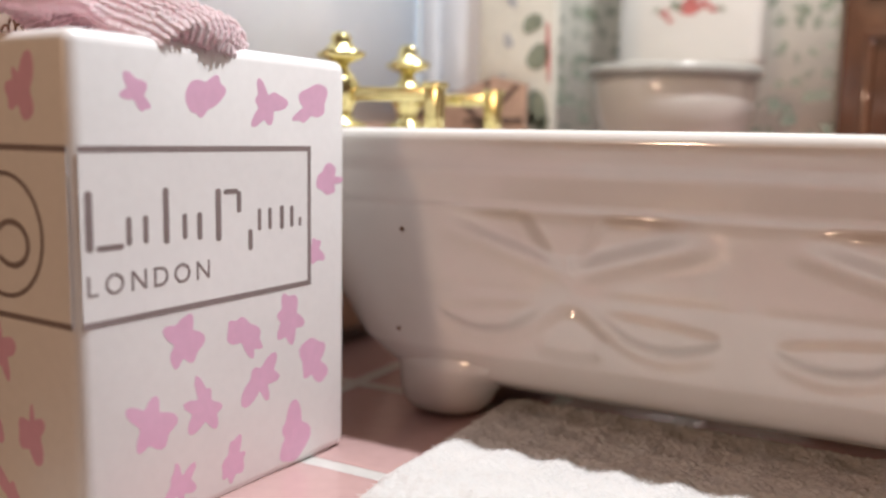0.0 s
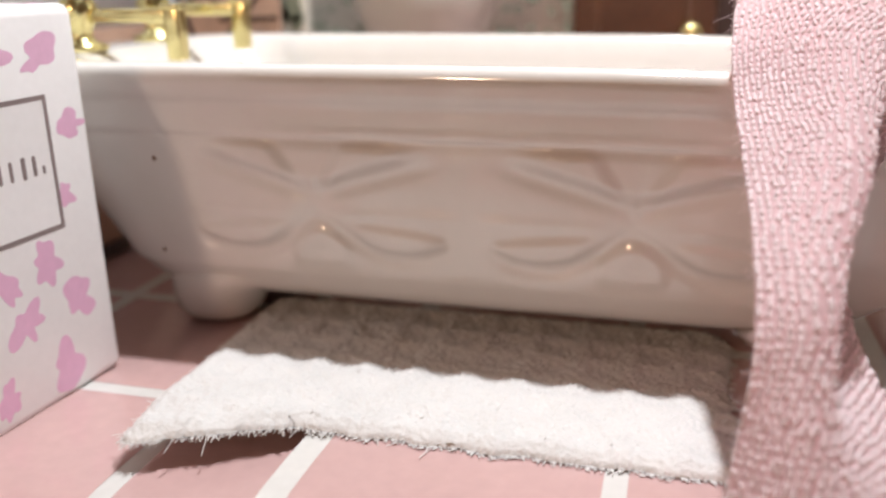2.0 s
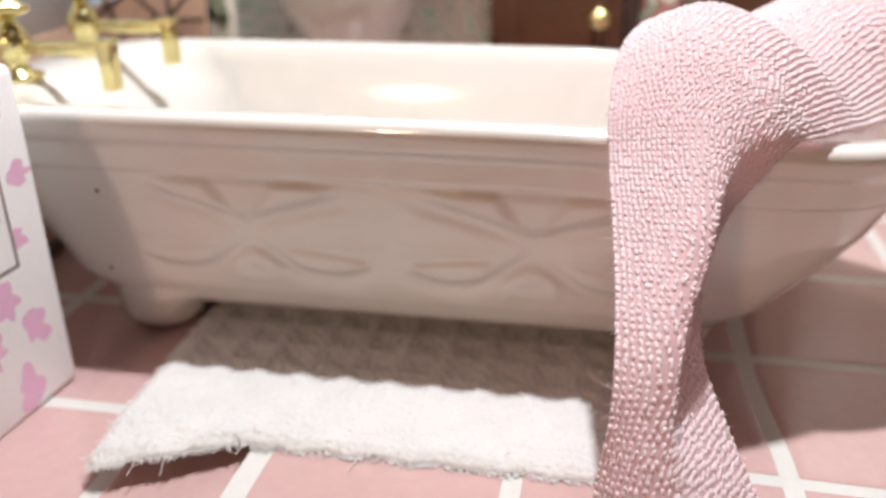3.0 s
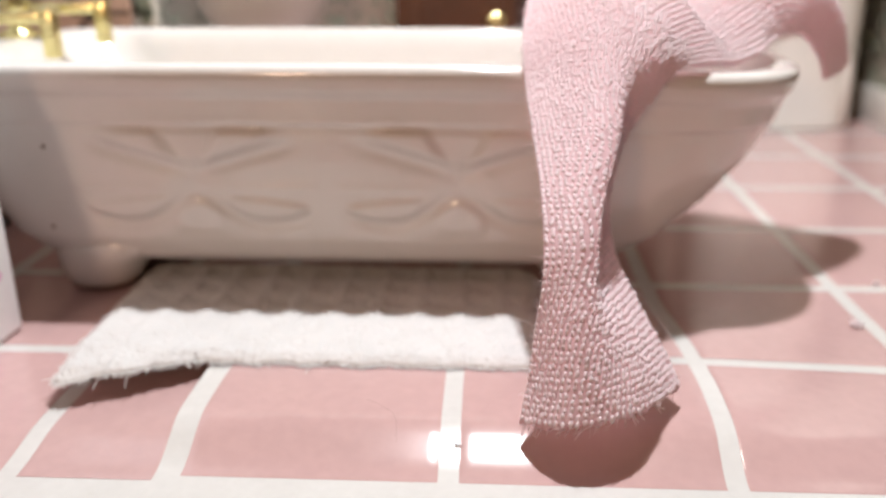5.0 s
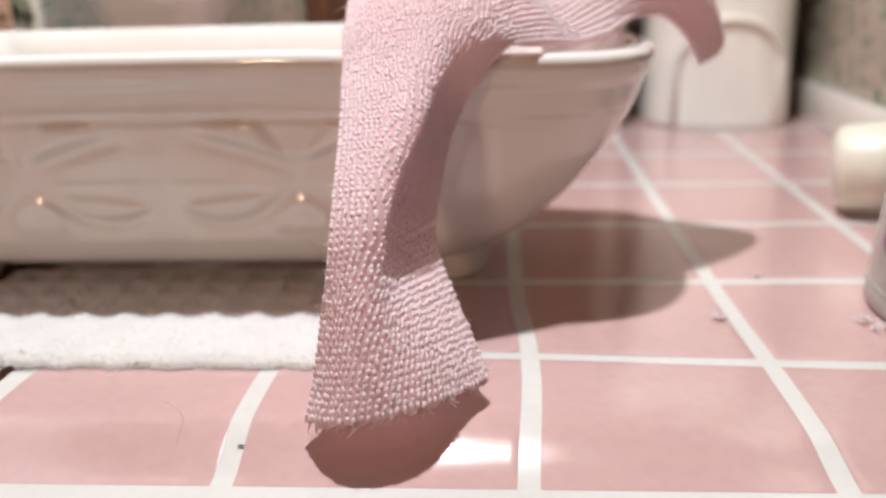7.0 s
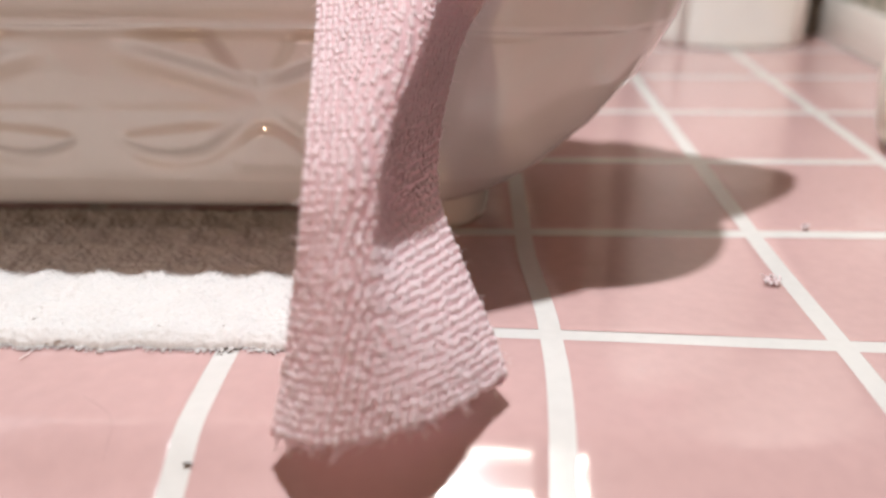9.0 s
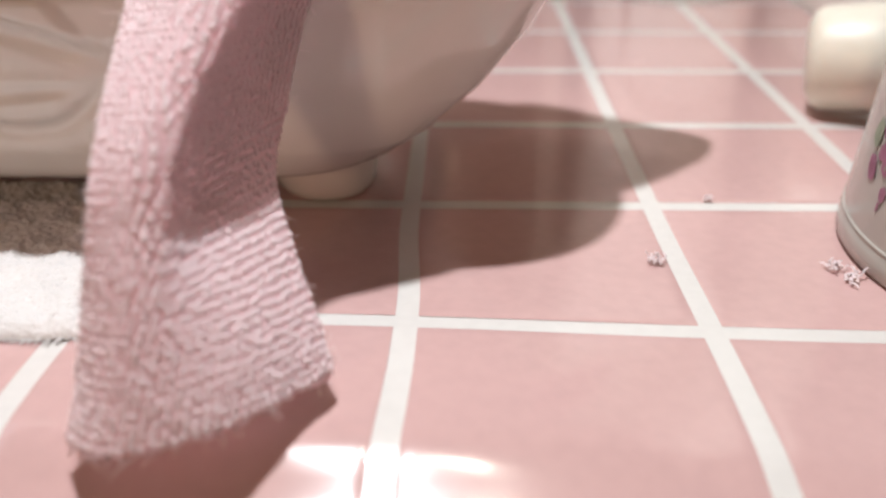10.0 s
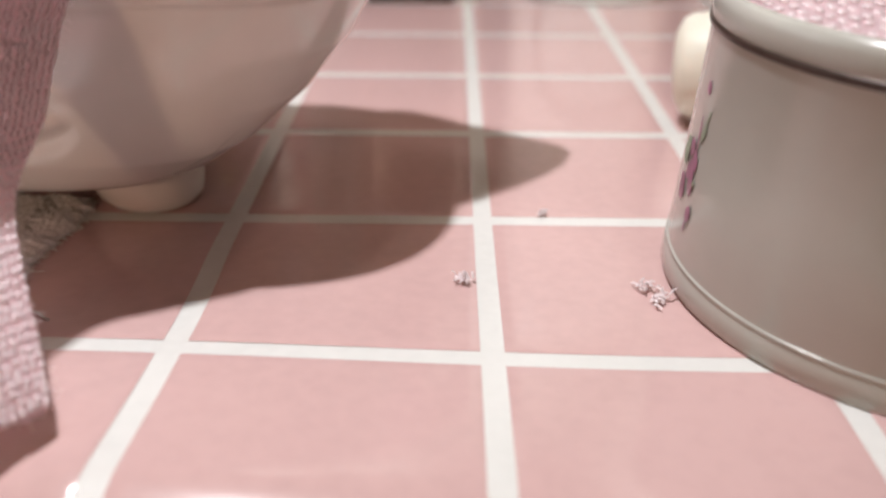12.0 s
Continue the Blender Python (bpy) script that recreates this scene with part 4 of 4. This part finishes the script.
for a, z, ra, rb, tw, mt in ((-11.4, 36, 1.1, 5.0, 0.1, PAPER), (-10.8, 25, 1.6, 4.0, -0.5, PAPER), (-11.5, 30, 0.9, 2.6, -0.7, LEAF_PRINT), (-10.6, 40, 0.9, 3.0, -0.5, LEAF_PRINT), (-8.5, 33, 0.9, 2.2, 0.8, PAPER), (-10.9, 18, 1.0, 3.0, 0.6, LEAF_PRINT), (-11, 48, 1.4, 4, 0.4, PAPER)):
    part("printed_leaf", prism(oval(a, z, ra, rb, tw, 16, 0.08, rng), on_strip, 0.08 if mt is PAPER else 0.12), mt, strip_w, smooth=False)

# ---- far corner: mosaic, mirror rail, white pedestal ----
mosaic = solo("mosaic_panel", box(28.2, 77, 164, 167.8, 0.2, 80), GREY_TILE, (46, 166, 0.1), "grey mosaic tiles on the recess wall", "tiles", kind="structure")
for i in range(16):
    for j in range(12):
        x0, z0 = 28.6 + 3.0 * i, 24 + 3.0 * j
        if rng.random() < 0.85:
            part("mosaic_tile", box(x0, x0 + (2.6 if rng.random() < 0.7 else 1.2), 163.5, 164.1, z0, z0 + 2.6), GREY_TILE, mosaic, smooth=False)
rail = tube([(38, 158, 40), (43, 157, 52), (48, 156, 64)], 0.9, 12)
solo("mirror_rail", rail, CHROME, (43, 157, 40), "slim chrome rail leaning before the mosaic wall", "rail")

pedestal = thing("pedestal", (53, 146, 0.1), "white china washstand pedestal with an arched front", "pedestal")
out = []
for k in range(64):
    t = 2 * math.pi * k / 64
    c, s = math.cos(t), math.sin(t)
    out.append((math.copysign(abs(c) ** 0.75, c), math.copysign(abs(s) ** 0.75, s)))
bm = bmesh.new()
rings = []
for z, k in ((0.15, 1.0), (0.6, 1.02), (2.0, 1.0), (30, 0.99), (44, 0.99), (46, 1.05), (70, 1.06), (72, 1.0)):
    rings.append([bm.verts.new((53 + 18 * k * a, 146 + 18 * k * b, z)) for a, b in out])
for p, q in zip(rings, rings[1:]):
    for k in range(64):
        bm.faces.new((p[k], p[(k + 1) % 64], q[(k + 1) % 64], q[k]))
bm.faces.new(rings[0]), bm.faces.new(rings[-1])
part("body", bm, WHITE_CHINA, pedestal)
arch = [(53 - 12.5, 127.6, 1 + 0.1)] + [(53 - 12.5 * math.cos(t), 127.6 + 2.6 * abs(math.cos(t)) ** 3, 14 + 12 * math.sin(t)) for t in [math.pi * k / 24 for k in range(25)]] + [(53 + 12.5, 127.6 + 2.6, 1.1)]
arch[0] = (53 - 12.5, 127.6 + 2.6, 1.1)
part("arch", tube(arch, 0.9, 8), WHITE_CHINA, pedestal, "raised arch moulding")

# ---- toilet ----
TX, TY = -66.5, 88.0
toilet = thing("toilet", (TX, TY, 0.1), "miniature white china toilet with a rose spray on its cistern", "toilet")


def bowl(levels, n=48):
    bm = bmesh.new()
    rings = []
    for z, rx, y0, y1 in levels:
        ring = []
        for k in range(n):
            t = 2 * math.pi * k / n
            ring.append(bm.verts.new((TX + rx * math.cos(t), (y0 + y1) / 2 + (y1 - y0) / 2 * math.sin(t), z)))
        rings.append(ring)
    for p, q in zip(rings, rings[1:]):
        for k in range(n):
            bm.faces.new((p[k], p[(k + 1) % n], q[(k + 1) % n], q[k]))
    bm.faces.new(rings[0]), bm.faces.new(rings[-1])
    return bm


part("bowl", bowl([(0.15, 8.6, 78, 99), (2, 8.4, 78.5, 99), (8, 7.4, 80, 99), (20, 7.2, 80.5, 99), (25.5, 7.8, 79.5, 99), (29, 10.2, 76.5, 99.5), (33, 12.4, 74, 100), (37, 13.3, 73, 100), (40.2, 13.6, 72.6, 100), (41, 13.2, 73, 100)]), WHITE_CHINA, toilet)
part("seat", bowl([(41.05, 13.4, 72.6, 99), (41.3, 14.3, 71.7, 99.6), (42.6, 14.4, 71.6, 99.6), (43.2, 13.8, 72.2, 99)]), CREAM_CHINA, toilet, "cream seat and lid")
bm = box(TX - 12.5, TX + 12.5, 93, 103, 43.3, 84, 2.0, seg=3)
cistern = part("cistern", bm, WHITE_CHINA, toilet)


def on_cistern(a, z, h):
    return (TX + a, 93 - h, z)


for k, (a, z, ra, rb, tw, mt) in enumerate(((0.4, 54.0, 1.9, 1.2, 0, ROSE_PRINT), (2.6, 54.4, 1.3, 0.7, 0.5, ROSE_PRINT), (-1.9, 54.4, 1.2, 0.7, -0.4, LEAF_PRINT), (4.3, 53.6, 0.9, 0.5, -0.4, ROSE_PRINT), (-3.8, 53.2, 0.9, 0.6, 0.6, ROSE_PRINT), (-5.2, 53.8, 0.8, 0.3, 0.4, LEAF_PRINT), (5.8, 53.6, 0.8, 0.3, -0.2, LEAF_PRINT), (-2.9, 52.0, 0.6, 0.5, 0, ROSE_PRINT), (0.8, 55.5, 1.1, 0.5, 0.2, ROSE_PRINT))):
    part("printed_rose", prism(oval(a, z, ra, rb, tw, 12, 0.12, rng), on_cistern, 0.06 + 0.01 * k), mt, cistern, smooth=False)

# ---- left: white window panel, inlaid screen, leafy paper ----
def on_left(a, z, h):
    return (a, 63.5 - h, z)


leafy = solo("wall_panel", box(-92, -79.5, 63.5, 66, 0.2, 120, 0.3), PAPER, (-86, 65, 0.1), "pale paper panel printed with large grey-green leaves", "wallpaper", kind="structure")
for a, z, ra, rb, tw, mt in ((-82.0, 35.5, 1.7, 2.9, 0.2, LEAF_PRINT), (-83.6, 34.3, 1.2, 1.8, 1.0, LEAF_PRINT), (-80.9, 33.0, 0.9, 1.6, -0.5, LEAF_PRINT), (-82.0, 43.5, 1.7, 2.2, -0.5, LEAF_PRINT), (-83.0, 48.5, 1.8, 1.3, 0.5, LEAF_PRINT), (-80.3, 44, 0.35, 4.5, 0.05, ROSE_PRINT), (-87.0, 46, 0.7, 1.2, 0.3, GREY_SHADE), (-88, 40, 0.6, 1.0, -0.3, GREY_SHADE), (-86.5, 52, 0.7, 1.2, 0.6, GREY_SHADE), (-82, 55, 1.5, 2.6, 0.3, LEAF_PRINT)):
    part("printed_leaf", prism(oval(a, z, ra, rb, tw, 18, 0.10, rng), on_left, 0.1), mt, leafy, smooth=False)
screen = thing("inlaid_screen", (-100, 61, 0.1), "tan veneered screen with dark crossing inlay lines behind the tub", "screen")
bm = bmesh.new()
fan = [(-118, 0.2), (-82.8, 0.2), (-82.8, 39.2), (-88, 40.4), (-94, 38.2), (-101, 36.0), (-110, 33.0), (-118, 31)]
prism(fan, lambda a, z, h: (a, 62.0 - h, z), 1.4, bm)
part("board", bm, TAN, screen, smooth=False)
for (a0, z0), (a1, z1) in (((-112, 28), (-96, 37.5)), ((-106, 38), (-101, 28)), ((-100, 37), (-96, 27)), ((-95, 38), (-84, 28)), ((-94, 29), (-84, 39)), ((-89, 40), (-88.5, 26)), ((-93, 33.5), (-83, 33.8))):
    d = Vector((a1 - a0, z1 - z0)).normalized() * 0.3
    part("inlay", prism([(a0 - d.y, z0 + d.x), (a0 + d.y, z0 - d.x), (a1 + d.y, z1 - d.x), (a1 - d.y, z1 + d.x)], lambda a, z, h: (a, 60.6 - h, z), 0.12), DARK_INLAY, screen, smooth=False)
window = thing("window_1", (-130, 66, 0.1), "white glossy window panel with a grey printed shade", "window", kind="structure")
part("pane", box(-180, -103.5, 66, 68, 0.2, 120, 0.4), GLOWING_PANE, window)
part("window_frame", box(-103.4, -100.2, 64.6, 68.4, 0.2, 120, 0.5), WINDOW_WHITE, window)
part("window_frame", box(-100.1, -92.1, 65.4, 68.2, 0.2, 120, 0.5), WINDOW_WHITE, window)
shade = [(-126.5, 70), (-127.5, 60), (-126, 52), (-124, 46), (-121.5, 43.5), (-119.5, 41.5), (-117.5, 43.5), (-115.8, 45), (-114.2, 50), (-114.0, 60), (-116, 70)]
part("printed_shade", prism(shade, lambda a, z, h: (a, 66 - h, z), 0.1), GREY_SHADE, window, "grey silhouette shade")
for x in (-110.5, -106.5):
    part("glazing_bar", box(x, x + 1.2, 65.0, 65.95, 0.2, 120, 0.3), WINDOW_WHITE, window)

wall_left = solo("wall_left", box(-110, -105, 2, 66, 0.2, 120), WINDOW_WHITE, (-107, 34, 0.1), "white painted side wall", "wall", kind="structure")
part("dado", box(-104.9, -104.0, 2, 61, 0.3, 33, 0.2), TAN, wall_left, "tan veneered dado")
part("foot_strip", box(-103.9, -102.6, 2, 60.5, 0.25, 2.0, 0.2), DARK_INLAY, wall_left, "black foot strip")

# ---- unseen shell added round the shelf to close it and bounce warm light ----
X0, X1, Y0, Y1, Z0, Z1 = -430, 450, -620, 240, -17, 640
for name, bm, mt, base, label in (("wall_alcove_south", box(X0, X1, Y0 - 8, Y0, Z0, Z1), PLASTER, (0, Y0, Z0), "unseen plain wall added to bounce warm light"), ("wall_alcove_north", box(X0, X1, Y1, Y1 + 8, Z0, Z1), PLASTER, (0, Y1, Z0), "unseen plain wall added to bounce warm light"),
                                  ("wall_alcove_west", box(X0 - 8, X0, Y0, Y1, Z0, Z1), PLASTER, (X0, 0, Z0), "unseen plain wall added to bounce warm light"), ("wall_alcove_east", box(X1, X1 + 8, Y0, Y1, Z0, Z1), PLASTER, (X1, 0, Z0), "unseen plain wall added to bounce warm light")):
    solo(name, bm, mt, base, label, "wall", kind="structure", smooth=False)
solo("ceiling", box(X0, X1, Y0, Y1, Z1, Z1 + 8), PLASTER, (0, 0, Z1), "unseen plain ceiling added to close the shell", "ceiling", kind="structure", smooth=False)
solo("table_top", box(X0, X1, Y0, Y1, Z0 - 20, Z0 + 0.8), SHELF_WOOD, (0, 0, Z0 - 20), "dark wooden table top under the shelf", "table", kind="structure", smooth=False)
